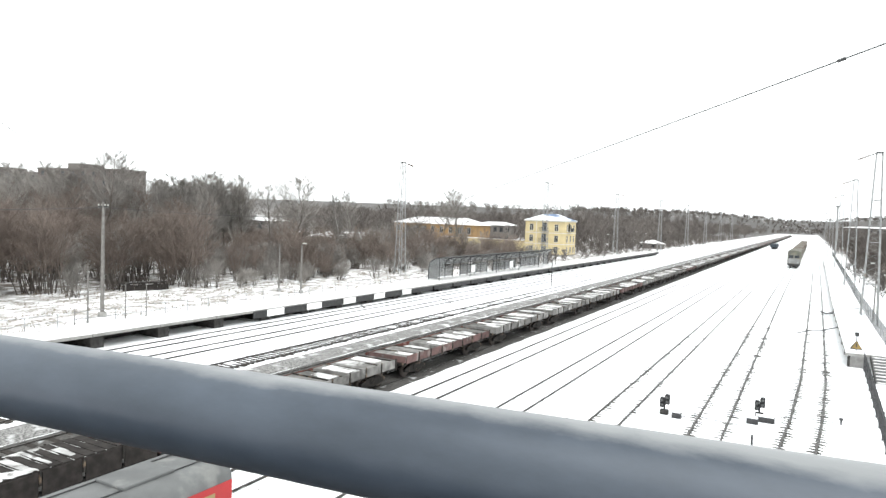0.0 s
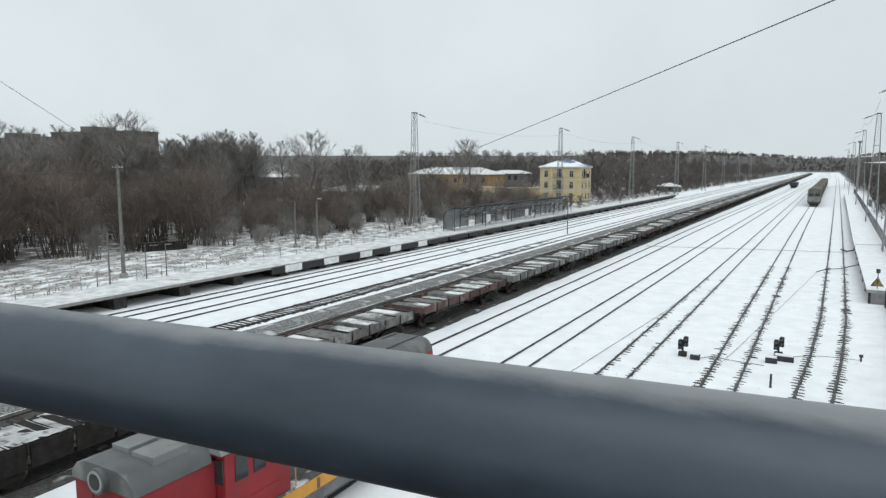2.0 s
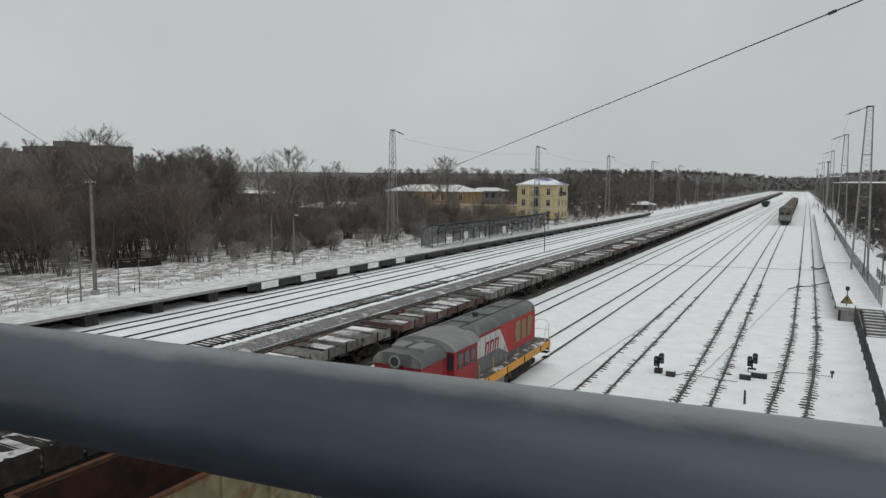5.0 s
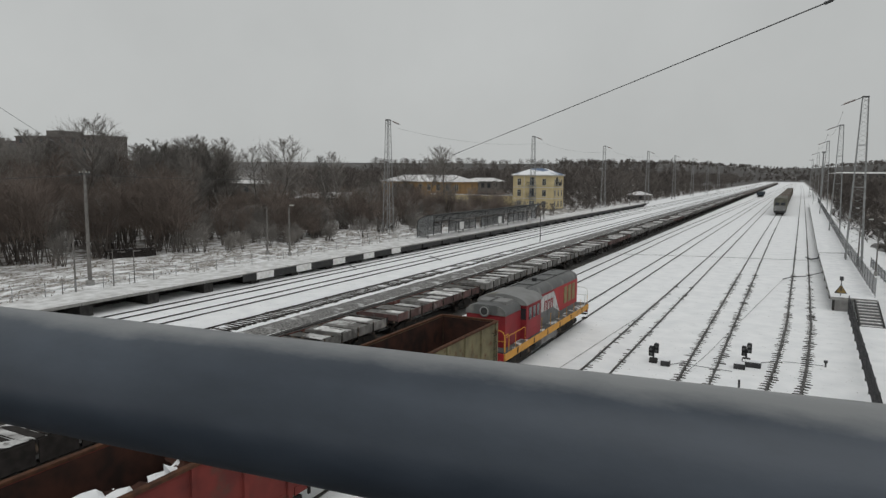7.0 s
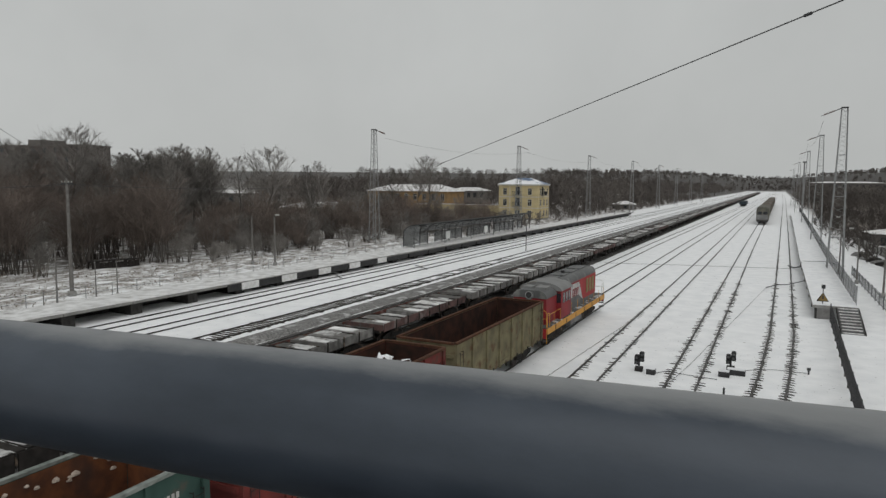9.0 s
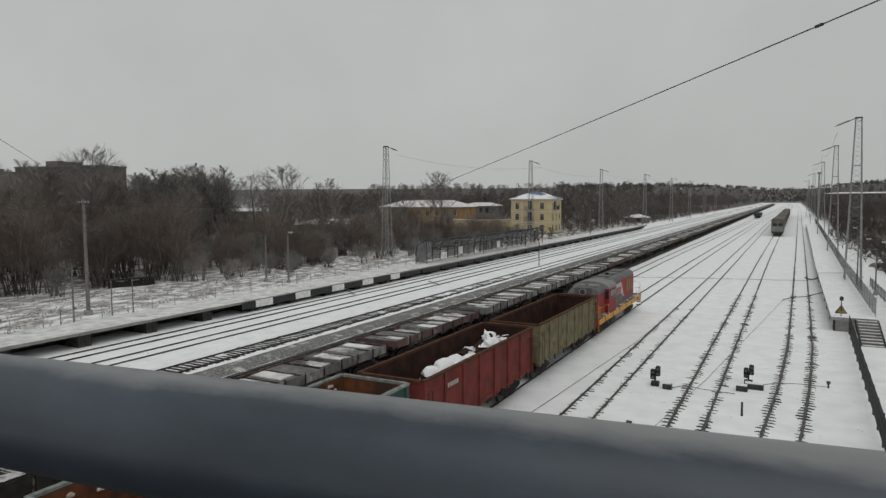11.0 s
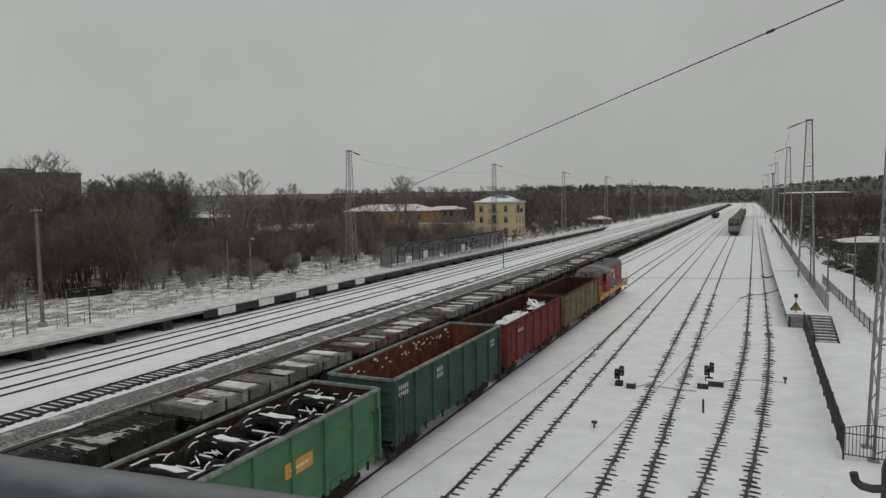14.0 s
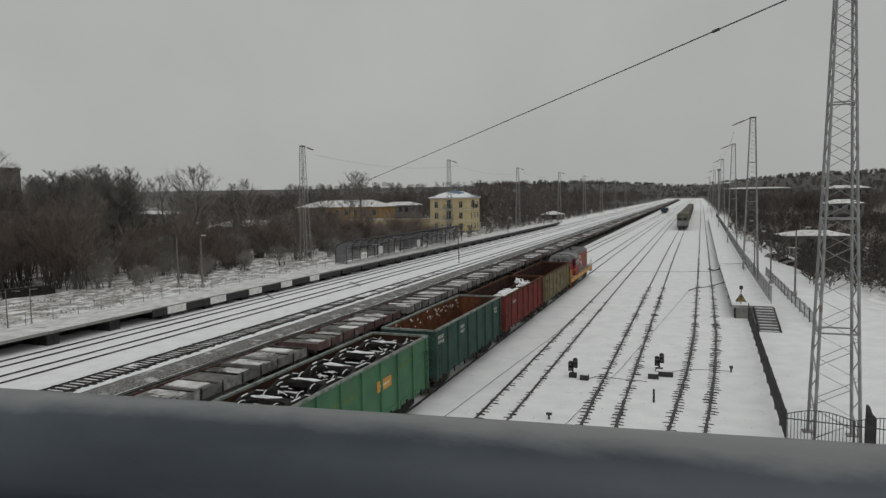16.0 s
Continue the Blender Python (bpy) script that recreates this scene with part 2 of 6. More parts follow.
# ---- mesh building ----
class Shape:
    """Collects closed pieces of geometry into one mesh."""

    def __init__(self):
        self.v, self.f = [], []

    def add(self, verts, faces):
        k = len(self.v)
        self.v += [tuple(p) for p in verts]
        self.f += [tuple(k + i for i in q) for q in faces]
        return self

    def box(self, x0, x1, y0, y1, z0, z1):
        vs = [(x0, y0, z0), (x1, y0, z0), (x1, y1, z0), (x0, y1, z0), (x0, y0, z1), (x1, y0, z1), (x1, y1, z1), (x0, y1, z1)]
        return self.add(vs, [(0, 3, 2, 1), (4, 5, 6, 7), (0, 1, 5, 4), (1, 2, 6, 5), (2, 3, 7, 6), (3, 0, 4, 7)])

    def tube(self, a, b, r0, r1=None, n=8, caps=True):
        a, b = Vector(a), Vector(b)
        r1 = r0 if r1 is None else r1
        d = (b - a).normalized()
        u = d.orthogonal().normalized()
        w = d.cross(u)
        vs = []
        for p, r in ((a, r0), (b, r1)):
            for i in range(n):
                t = 2 * math.pi * i / n
                vs.append(p + (u * math.cos(t) + w * math.sin(t)) * r)
        fs = [(i, (i + 1) % n, n + (i + 1) % n, n + i) for i in range(n)]
        if caps:
            fs += [tuple(range(n - 1, -1, -1)), tuple(range(n, 2 * n))]
        return self.add(vs, fs)

    def line(self, pts, r, n=6):
        """One bent rod through the points."""
        pts = [Vector(p) for p in pts]
        vs, fs = [], []
        for k, p in enumerate(pts):
            d = (pts[min(k + 1, len(pts) - 1)] - pts[max(k - 1, 0)]).normalized()
            u = d.cross(Vector((0.13, 0.21, 0.97))).normalized()
            w = d.cross(u)
            for i in range(n):
                t = 2 * math.pi * i / n
                vs.append(p + (u * math.cos(t) + w * math.sin(t)) * r)
        for k in range(len(pts) - 1):
            fs += [(k * n + i, k * n + (i + 1) % n, (k + 1) * n + (i + 1) % n, (k + 1) * n + i) for i in range(n)]
        fs += [tuple(range(n - 1, -1, -1)), tuple(range((len(pts) - 1) * n, len(pts) * n))]
        return self.add(vs, fs)

    def prism(self, outline, y0, y1, axis="y"):
        """An outline in (x, z) swept along y (or in (y, z) along x), counter-clockwise seen against the sweep."""
        n = len(outline)
        if axis == "y":
            vs = [(x, y0, z) for x, z in outline] + [(x, y1, z) for x, z in outline]
        else:
            vs = [(y0, x, z) for x, z in outline] + [(y1, x, z) for x, z in outline]
        fs = [(i, (i + 1) % n, n + (i + 1) % n, n + i) for i in range(n)]
        fs += [tuple(range(n - 1, -1, -1)), tuple(range(n, 2 * n))]
        return self.add(vs, fs)

    def mesh(self, name, material, bevel=0.0, smooth=False):
        me = bpy.data.meshes.new(name)
        me.from_pydata(self.v, [], self.f)
        bm = bmesh.new()
        bm.from_mesh(me)
        bmesh.ops.recalc_face_normals(bm, faces=bm.faces)
        if bevel:
            bmesh.ops.bevel(bm, geom=bm.edges[:], offset=bevel, segments=2, affect="EDGES", profile=0.5, clamp_overlap=True)
        if smooth:
            for f in bm.faces:
                f.smooth = True
            for e in bm.edges:
                e.smooth = e.calc_face_angle(3.0) < 0.7
        bm.to_mesh(me)
        bm.free()
        if material:
            me.materials.append(material)
        return me


def thing(name, at=None, label="", category="", group="", kind=""):
    """An Empty at a thing's base."""
    ob = new(name)
    ob.empty_display_size = 0.2
    if at is not None:
        ob.matrix_world = at if isinstance(at, Matrix) else Matrix.Translation(at)
    return tagged(ob, label, category, group, kind)


def part(name, shape, material, parent=None, label="", at=None, bevel=0.0, smooth=False):
    me = shape if isinstance(shape, bpy.types.Mesh) else shape.mesh(name, material, bevel, smooth)
    ob = new(name, me)
    if parent is not None:
        ob.parent = parent
    if at is not None:
        ob.matrix_basis = at if isinstance(at, Matrix) else Matrix.Translation(at)
    if label:
        tagged(ob, label)
    return ob


def solo(name, shape, material, label, category, kind="", group="", bevel=0.0, smooth=False, at=None):
    return tagged(part(name, shape, material, None, "", at, bevel, smooth), label, category, group, kind)


def arc(cx, cz, r, a0, a1, n, rz=None):
    rz = r if rz is None else rz
    return [(cx + r * math.cos(radians(a0 + (a1 - a0) * i / n)), cz + rz * math.sin(radians(a0 + (a1 - a0) * i / n))) for i in range(n + 1)]


# ---- ground ----
def height(x, y):
    h = -0.10
    if x < -52:
        k = min(1.0, (-52 - x) / 12)
        h += k * (0.35 + 0.35 * noise.noise((x * 0.09, y * 0.07, 0.3)) + 0.14 * noise.noise((x * 0.5, y * 0.4, 4.0)))
    elif x > 7.5 and y > 20:
        k = min(1.0, (x - 7.5) / 8)
        h += k * (0.25 * noise.noise((x * 0.1, y * 0.06, 2.0)))
        if x > 16:
            h -= min(1.0, (x - 16) / 14) * 1.2
    else:
        h += 0.025 * noise.noise((x * 0.35, y * 0.2, 1.0))
    far = math.hypot(x, y)
    # the far ridge; the line runs on level through a gap in it
    gap = min(1.0, max(0.0, max(-62 - x, x - 22) / 120))
    k = min(1.0, max(0.0, (far - (1350 - 650 * gap)) / 600))
    h += k * k * (3 - 2 * k) * (31 + 10 * min(1.0, max(0.0, (x + 40) / 420)))
    return h


def axis_steps(stops):
    out = []
    for (a, b, s) in stops:
        n = max(1, round((b - a) / s))
        out += [a + (b - a) * i / n for i in range(n)]
    return out + [stops[-1][1]]


def make_ground():
    xs = axis_steps([(-3000, -600, 200), (-600, -200, 40), (-200, -100, 6), (-100, -52, 1.2), (-52, 12, 1.6), (12, 60, 3), (60, 600, 30), (600, 3000, 240)])
    ys = axis_steps([(-1500, -60, 240), (-60, 10, 8), (10, 110, 1.4), (110, 260, 5), (260, 600, 20), (600, 2100, 60), (2100, 4500, 480)])
    vs = [(x, y, height(x, y)) for y in ys for x in xs]
    w = len(xs)
    fs = [(j * w + i, j * w + i + 1, (j + 1) * w + i + 1, (j + 1) * w + i) for j in range(len(ys) - 1) for i in range(w - 1)]
    me = bpy.data.meshes.new("ground")
    me.from_pydata(vs, [], fs)
    for p in me.polygons:
        p.use_smooth = True
    me.materials.append(GROUND)
    tagged(new("ground", me), "flat snow-covered railway yard and rough grassy field", "ground", "", "structure")


make_ground()


# ---- railway tracks ----
RAIL_OUTLINE = [(-0.07, -0.18), (0.07, -0.18), (0.07, -0.165), (0.012, -0.13), (0.012, -0.05), (0.037, -0.035), (0.037, 0.0), (-0.037, 0.0), (-0.037, -0.035), (-0.012, -0.05), (-0.012, -0.13), (-0.07, -0.165)]
TIE_MESH = {}


def tie_mesh(key, material):
    if key not in TIE_MESH:
        s = Shape()
        if key == "dark":
            s.prism([(-1.06, -0.30), (1.06, -0.30), (1.06, -0.08), (0.5, -0.065), (-0.5, -0.065), (-1.06, -0.08)], -0.16, 0.16)
        else:
            out = 1.14 if key == "conc" else 0.90
            for q in (-1, 1):
                o = [(q * 0.44, -0.2), (q * 0.5, -0.085), (q * 0.62, -0.062), (q * 0.96, -0.062), (q * out, -0.095), (q * (out + 0.06), -0.2)]
                s.prism(o, -0.06, 0.06)
        TIE_MESH[key] = s.mesh("tie", material)
    return TIE_MESH[key]


def centre_at(line, y):
    for (xa, ya), (xb, yb) in zip(line, line[1:]):
        if y <= yb:
            break
    t = (y - ya) / (yb - ya)
    return xa + (xb - xa) * t


def plain_sheet(v, f, material):
    me = bpy.data.meshes.new("sheet")
    me.from_pydata(v, [], f)
    me.materials.append(material)
    return me


def make_track(line, label, ties=None, rise=0.0, thaw=0.075):
    """Two rails along a centre line of (x, y) corners, with ties between y0 and y1 that show above the snow."""
    track = thing("railway_track", (0, 0, rise), label, "railway track", "yard tracks", "structure")
    ys = [line[0][1]]
    while ys[-1] < line[-1][1]:
        ys.append(min(line[-1][1], ys[-1] + (4 if ys[-1] < 120 else 25)))
    for side in (-0.795, 0.795):
        v, f = [], []
        n = len(RAIL_OUTLINE)
        for y in ys:
            x = centre_at(line, y) + side
            v += [(x + a, y, z) for a, z in RAIL_OUTLINE]
        for j in range(len(ys) - 1):
            for i in range(n):
                f.append((j * n + i, j * n + (i + 1) % n, (j + 1) * n + (i + 1) % n, (j + 1) * n + i))
        part("rail", Shape().add(v, f), RAIL, track)
        # thawed strip along the rail, darkened for the shadow in the melted gap
        v, f, y = [], [], line[0][1]
        ends = []
        while y < min(line[-1][1], 1000):
            ends.append(y)
            y += 0.3 if y < 70 else (1.5 if y < 150 else 12)
        for y in ends:
            x = centre_at(line, y) + side
            wl_, wr_ = (thaw * (0.75 + 0.9 * noise.noise((x + q * 3, y * 1.9, q))) for q in (1, 5))
            v += [(x - max(0.05, wl_), y, -0.066), (x + max(0.05, wr_), y, -0.066)]
        f = [(2 * k, 2 * k + 1, 2 * k + 3, 2 * k + 2) for k in range(len(ends) - 1)]
        part("thawed_strip", plain_sheet(v, f, THAW if rise == 0 else DARK_BALLAST), None, track)
    if ties:
        y0, y1, key, material, drop = ties
        rng = random.Random(int(line[0][0] * 10))
        y = y0
        me = tie_mesh(key, material)
        while y < y1:
            slope = (centre_at(line, y + 1) - centre_at(line, y))
            part("tie", me, None, track, "", pose(centre_at(line, y) + rng.uniform(-0.12, 0.12), y, 0.012 - (drop + 0.06 * max(0.0, 1 - (y1 - y) / 48)) * rng.random(), rng.uniform(-3, 3), rng.uniform(-1.2, 1.2), -math.degrees(slope) + rng.uniform(-4, 4)) @ Matrix.Diagonal((1, rng.uniform(0.5, 0.95) if key != "dark" else 1, 1, 1)))
            y += 0.5
    return track


TRAIN_X = -14.6
make_track([(-4.25, 6), (-4.3, 120), (-3.9, 230), (-2.0, 700), (1.0, 1400)], "snow-bound track with tie ends poking through snow", (14, 82, "conc", TIE, 0.032), 0.0, 0.10)
make_track([(-1.6, 6), (-0.85, 25), (-0.2, 33.5), (0.4, 44), (0.75, 55), (1.0, 82), (1.5, 150), (4.2, 560), (4.6, 700), (5.0, 1400)], "curving snow-bound track with tie ends showing", (12, 86, "conc", TIE, 0.030), 0.0, 0.105)
make_track([(-9.42, 6), (-9.2, 110), (-8.8, 330), (-6.0, 700), (-3.0, 1300)], "snow-covered siding with thin dark rails", (14, 70, "short", TIE, 0.035), 0.0, 0.075)
make_track([(TRAIN_X, 2), (TRAIN_X, 120), (-13.4, 300), (-8.0, 700), (-4.0, 1200)], "siding beneath the moving goods train")
make_track([(-19.9, 6), (-20.2, 130), (-17.5, 320), (-12.0, 700), (-7.0, 1250)], "snow-covered empty siding with dark rails")
make_track([(-24.25, 6), (-24.25, 1400)], "siding under the parked flat wagons")
make_track([(-29.8, 6), (-29.8, 1400)], "track on dark ballast with snowy ties", (10, 60, "dark", TIE_DARK, 0.03))
make_track([(-35.0, 6), (-35.0, 1400)], "main line track with black ties and snow between", (10, 95, "dark", TIE_DARK, 0.01), 0.12, 0.19)
make_track([(-41.0, 6), (-41.2, 1400)], "main line track half buried in snow")
make_track([(-45.0, 6), (-45.2, 1400)], "platform track half buried in snow")


def strip(name, x0, x1, y0, y1, z, material, label, category, amp=0.04):
    """A low bank of ballast with sloping shoulders."""
    v, f = [], []
    prof = [(x0 - 0.5, -0.3), (x0, 0.0), ((x0 + x1) / 2, 0.03), (x1, 0.0), (x1 + 0.5, -0.3)]
    ys = axis_steps([(y0, min(y1, 120), 1.0), (min(y1, 120), y1, 12)]) if y1 > 121 else axis_steps([(y0, y1, 1.0)])
    for y in ys:
        for x, dz in prof:
            v.append((x + 0.12 * noise.noise((x, y * 0.6, 3)), y, z + dz + amp * noise.noise((x * 2, y * 1.3, 7))))
    n = len(prof)
    for j in range(len(ys) - 1):
        for i in range(n - 1):
            f.append((j * n + i, j * n + i + 1, (j + 1) * n + i + 1, (j + 1) * n + i))
    ob = solo(name, Shape().add(v, f), material, label, category, "structure", smooth=True)
    return ob


strip("ballast_bank", -33.2, -31.55, 4, 1300, 0.05, GRAVEL, "grey gravel bank dusted with snow between tracks", "gravel", 0.015)
# Shadow of the parked wagons, drawn as a dark strip.
strip("track_bed", -26.3, -22.5, 4, 1100, -0.085, DARK_BALLAST, "dark ballast strip for the shadow under parked wagons", "gravel", 0.02)
strip("track_bed", -31.2, -28.2, 4, 1300, -0.09, DARK_BALLAST, "dark ballast bed of a cleared track", "gravel", 0.02)
strip("snow_ridge", -36.7, -33.7, 4, 1300, 0.022, SNOW, "snow packed between the main line ties", "snow", 0.012)


# ---- footbridge handrail ----
def make_handrail():
    rail = thing("bridge_railing", (-0.027, 0.276, 9.75), "blue-grey painted steel pipe railing of a footbridge", "railing")
    s = Shape()
    d = Vector((0.99514, 0.09828, 0.0062))
    n, r = 64, 0.035
    u, w = Vector((0, 0, 1)), d.cross(Vector((0, 0, 1)))
    stations = [-3.5 + 7.0 * i / 280 for i in range(281)]
    v, f = [], []
    for t in stations:
        for i in range(n):
            a = 2 * math.pi * i / n
            o = u * math.cos(a) + w * math.sin(a)
            q = d * t + o * 0.05
            rr = r + 0.00025 * noise.noise((q.x * 9, q.y * 40, q.z * 40)) + 0.00008 * noise.noise((q.x * 60, q.y * 60, q.z * 60))
            v.append(d * t + o * rr)
    for j in range(len(stations) - 1):
        for i in range(n):
            f.append((j * n + i, j * n + (i + 1) % n, (j + 1) * n + (i + 1) % n, (j + 1) * n + i))
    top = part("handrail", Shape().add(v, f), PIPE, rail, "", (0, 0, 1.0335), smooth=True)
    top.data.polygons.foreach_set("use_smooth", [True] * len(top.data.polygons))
    for t in (-3.3, 2.6):
        p = d * t
        part("post", Shape().tube((p.x, p.y, 0.0), (p.x, p.y, 1.02), 0.025, n=16), PIPE, rail)
    # Unseen deck, dark and drawn out forward to shade the pipe's underside.
    deck = Shape().box(-3.6, 3.6, -2.4, 1.1, -0.25, 0.0)
    solo("footbridge", deck, DARK_CONC, "unseen dark concrete footbridge deck, extended forward to shade the handrail", "footbridge", "structure", bevel=0.01, at=pose(-0.027, 0.276, 9.75, 0, 0, 5.64))


make_handrail()


# ---- rolling stock ----
def make_bogie(parent, y, spread=0.925, axles=2, wheel_r=0.475):
    b = Shape()
    for sx in (-1.02, 1.02):
        half = spread * (axles - 1) / 1 if axles == 2 else spread
        e = half + 0.35
        b.prism([(y - e, 0.42), (y - e + 0.25, 0.36), (y - 0.35, 0.26), (y + 0.35, 0.26), (y + e - 0.25, 0.36), (y + e, 0.42), (y + e, 0.62), (y + 0.45, 0.84), (y - 0.45, 0.84), (y - e, 0.62)], sx - 0.09, sx + 0.09, "x")
        b.box(sx - 0.13, sx + 0.13, y - 0.28, y + 0.28, 0.45, 0.78)
    b.box(-1.1, 1.1, y - 0.2, y + 0.2, 0.5, 0.85)
    bogie = part("bogie", b, UNDER, parent)
    spots = [-spread, spread] if axles == 2 else [-spread, 0, spread]
    for dy in spots:
        w = Shape()
        w.tube((-0.7, y + dy, wheel_r), (0.7, y + dy, wheel_r), 0.08, n=10)
        for sx in (-0.80, 0.80):
            w.tube((sx - 0.065, y + dy, wheel_r), (sx + 0.065, y + dy, wheel_r), wheel_r, n=20)
            w.tube((sx * 0.93 - 0.02, y + dy, wheel_r), (sx * 0.93 + 0.02, y + dy, wheel_r), wheel_r + 0.028, n=20)
        part("wheelset", w, WHEEL, bogie)
    return bogie


def couplers(parent, half):
    for s in (-1, 1):
        c = Shape().box(-0.12, 0.12, min(s * half, s * (half + 0.55)), max(s * half, s * (half + 0.55)), 0.93, 1.17)
        c.box(-0.2, 0.2, min(s * (half + 0.35), s * (half + 0.6)), max(s * (half + 0.35), s * (half + 0.6)), 0.88, 1.22)
        part("coupler", c, UNDER, parent, bevel=0.02)


RUST_IN = mat("rusty_hopper_steel", (0.17, 0.066, 0.03), (0.085, 0.038, 0.023), 2.2, 0.9, bump=0.3, bscale=25, c3=(0.06, 0.035, 0.028), s3=0.7, cut3=(0.52, 0.70))
DARK_IN = mat("dark_rusty_steel", (0.062, 0.028, 0.02), (0.025, 0.016, 0.014), 1.6, 0.9, bump=0.3, bscale=25)


def make_gondola(name_colour, wall, inner, label, top=3.48, trim=None):
    g = thing("gondola_wagon", None, label, "wagon", "goods train")
    hw, hl, base = 1.55, 6.36, 1.12
    fr = Shape()
    fr.box(-1.45, 1.45, -hl, hl, 0.98, base + 0.08)
    fr.box(-0.28, 0.28, -hl - 0.05, hl + 0.05, 0.75, 0.98)
    part("underframe", fr, UNDER, g)
    part("floor", Shape().box(-hw + 0.07, hw - 0.07, -hl + 0.07, hl - 0.07, base + 0.085, base + 0.14), inner, g)
    for s in (-1, 1):
        x0, x1 = sorted((s * hw, s * (hw - 0.05)))
        side = part("side_wall", Shape().box(x0, x1, -hl, hl, base, top - 0.1), wall, g)
        # liner on the inside face
        a, b = sorted((s * (hw - 0.054), s * (hw - 0.062)))
        part("wall_liner", Shape().box(a, b, -hl + 0.07, hl - 0.07, base + 0.15, top - 0.12), inner, side)
        for i in range(8):
            y = -hl + 0.12 + (2 * hl - 0.24) * i / 7
            w = 0.09 if 0 < i < 7 else 0.13
            a, b = sorted((s * hw, s * (hw + 0.085)))
            rib = Shape().prism([(y - w, base - 0.1), (y + w, base - 0.1), (y + w * 0.8, top - 0.1), (y - w * 0.8, top - 0.1)], a + 0.001, b, "x")
            part("rib", rib, wall, side)
            if i < 7:
                # pressed hatch panel and its hinge below each bay
                y2 = -hl + 0.12 + (2 * hl - 0.24) * (i + 0.5) / 7
                a2, b2 = sorted((s * (hw + 0.003), s * (hw + 0.035)))
                hatch = Shape().box(a2, b2, y2 - 0.62, y2 + 0.62, base - 0.04, base + 0.22)
                part("hatch", hatch, wall, side)
                part("latch", Shape().box(*sorted((s * (hw + 0.03), s * (hw + 0.09))), y2 - 0.05, y2 + 0.05, base - 0.22, base + 0.1), UNDER, side)
        a, b = sorted((s * (hw - 0.07), s * (hw + 0.10)))
        part("top_rail", Shape().box(a, b, -hl - 0.02, hl + 0.02, top - 0.1, top), trim or wall, g, bevel=0.015)
        y0, y1 = sorted((s * hl, s * (hl - 0.05)))
        end = part("end_wall", Shape().box(-hw + 0.051, hw - 0.051, y0, y1, base, top - 0.1), wall, g)
        y0, y1 = sorted((s * (hl - 0.053), s * (hl - 0.06)))
        part("wall_liner", Shape().box(-hw + 0.07, hw - 0.07, y0, y1, base + 0.15, top - 0.12), inner, end)
        y0, y1 = sorted((s * (hl + 0.002), s * (hl + 0.08)))
        for z in (1.6, 2.2, 2.8) if top < 3.7 else (1.6, 2.15, 2.7, 3.25):
            part("end_beam", Shape().box(-hw + 0.1, hw - 0.1, y0, y1, z, z + 0.16), wall, end)
        y0, y1 = sorted((s * (hl - 0.07), s * (hl + 0.09)))
        part("top_rail", Shape().box(-hw + 0.072, hw - 0.072, y0, y1, top - 0.104, top - 0.004), trim or wall, g)
        make_bogie(g, s * 4.33)
        # ladder by the corner
        lad = Shape()
        lx = hw + 0.13
        for k in range(6):
            z = 1.1 + 0.36 * k
            lad.tube((lx, s * (hl - 0.25), z), (lx, s * (hl - 0.6), z), 0.014, n=6)
        for yy in (0.25, 0.6):
            lad.tube((lx, s * (hl - yy), 1.0), (lx, s * (hl - yy), 3.05), 0.014, n=6)
            lad.tube((lx, s * (hl - yy), 3.0), (hw - 0.01, s * (hl - yy), 3.0), 0.014, n=6)
        part("ladder", lad, UNDER, g)
    couplers(g, hl)
    return g


def lump(rng, rx, ry, rz, bumps=0.25):
    """A faceted irregular stone or snow lump resting on z = 0."""
    bm = bmesh.new()
    bmesh.ops.create_icosphere(bm, subdivisions=2, radius=1.0)
    off = Vector((rng.random() * 50, rng.random() * 50, rng.random() * 50))
    for v in bm.verts:
        k = 1 + bumps * noise.noise(v.co * 1.6 + off) + bumps * 0.5 * noise.noise(v.co * 4 + off)
        v.co = Vector((v.co.x * k * rx, v.co.y * k * ry, max(-0.15, v.co.z * k) * rz))
    s = Shape()
    bm.verts.index_update()
    s.add([v.co for v in bm.verts], [tuple(v.index for v in f.verts) for f in bm.faces])
    bm.free()
    return s


def moved(shape, x, y, z, turn=0.0, out=None):
    out = out or Shape()
    c, s = math.cos(turn), math.sin(turn)
    return out.add([(x + a * c - b * s, y + a * s + b * c, z + h) for a, b, h in shape.v], shape.f)


OLIVE = mat("faded_olive_paint", (0.20, 0.178, 0.105), (0.125, 0.11, 0.07), 1.3, 0.85, c3=(0.12, 0.075, 0.045), s3=1.9, cut3=(0.55, 0.68), bump=0.15)
OXIDE = mat("red_oxide_paint", (0.185, 0.040, 0.034), (0.115, 0.03, 0.027), 1.2, 0.8, c3=(0.09, 0.05, 0.04), s3=1.4, cut3=(0.58, 0.72), bump=0.15)
TEAL = mat("dull_dark_green_paint", (0.046, 0.088, 0.074), (0.032, 0.062, 0.053), 1.1, 0.75, c3=(0.085, 0.075, 0.06), s3=1.6, cut3=(0.60, 0.74), bump=0.15)
GREEN = mat("bright_green_paint", (0.055, 0.17, 0.083), (0.040, 0.118, 0.062), 1.0, 0.65, c3=(0.10, 0.12, 0.075), s3=1.3, cut3=(0.62, 0.76), bump=0.12)
RUST_TRIM = mat("rusty_top_rail", (0.10, 0.046, 0.026), (0.055, 0.029, 0.02), 4, 0.9)
TRIM_GREY = mat("chalky_top_rail", (0.27, 0.29, 0.27), (0.12, 0.135, 0.125), 3, 0.85)
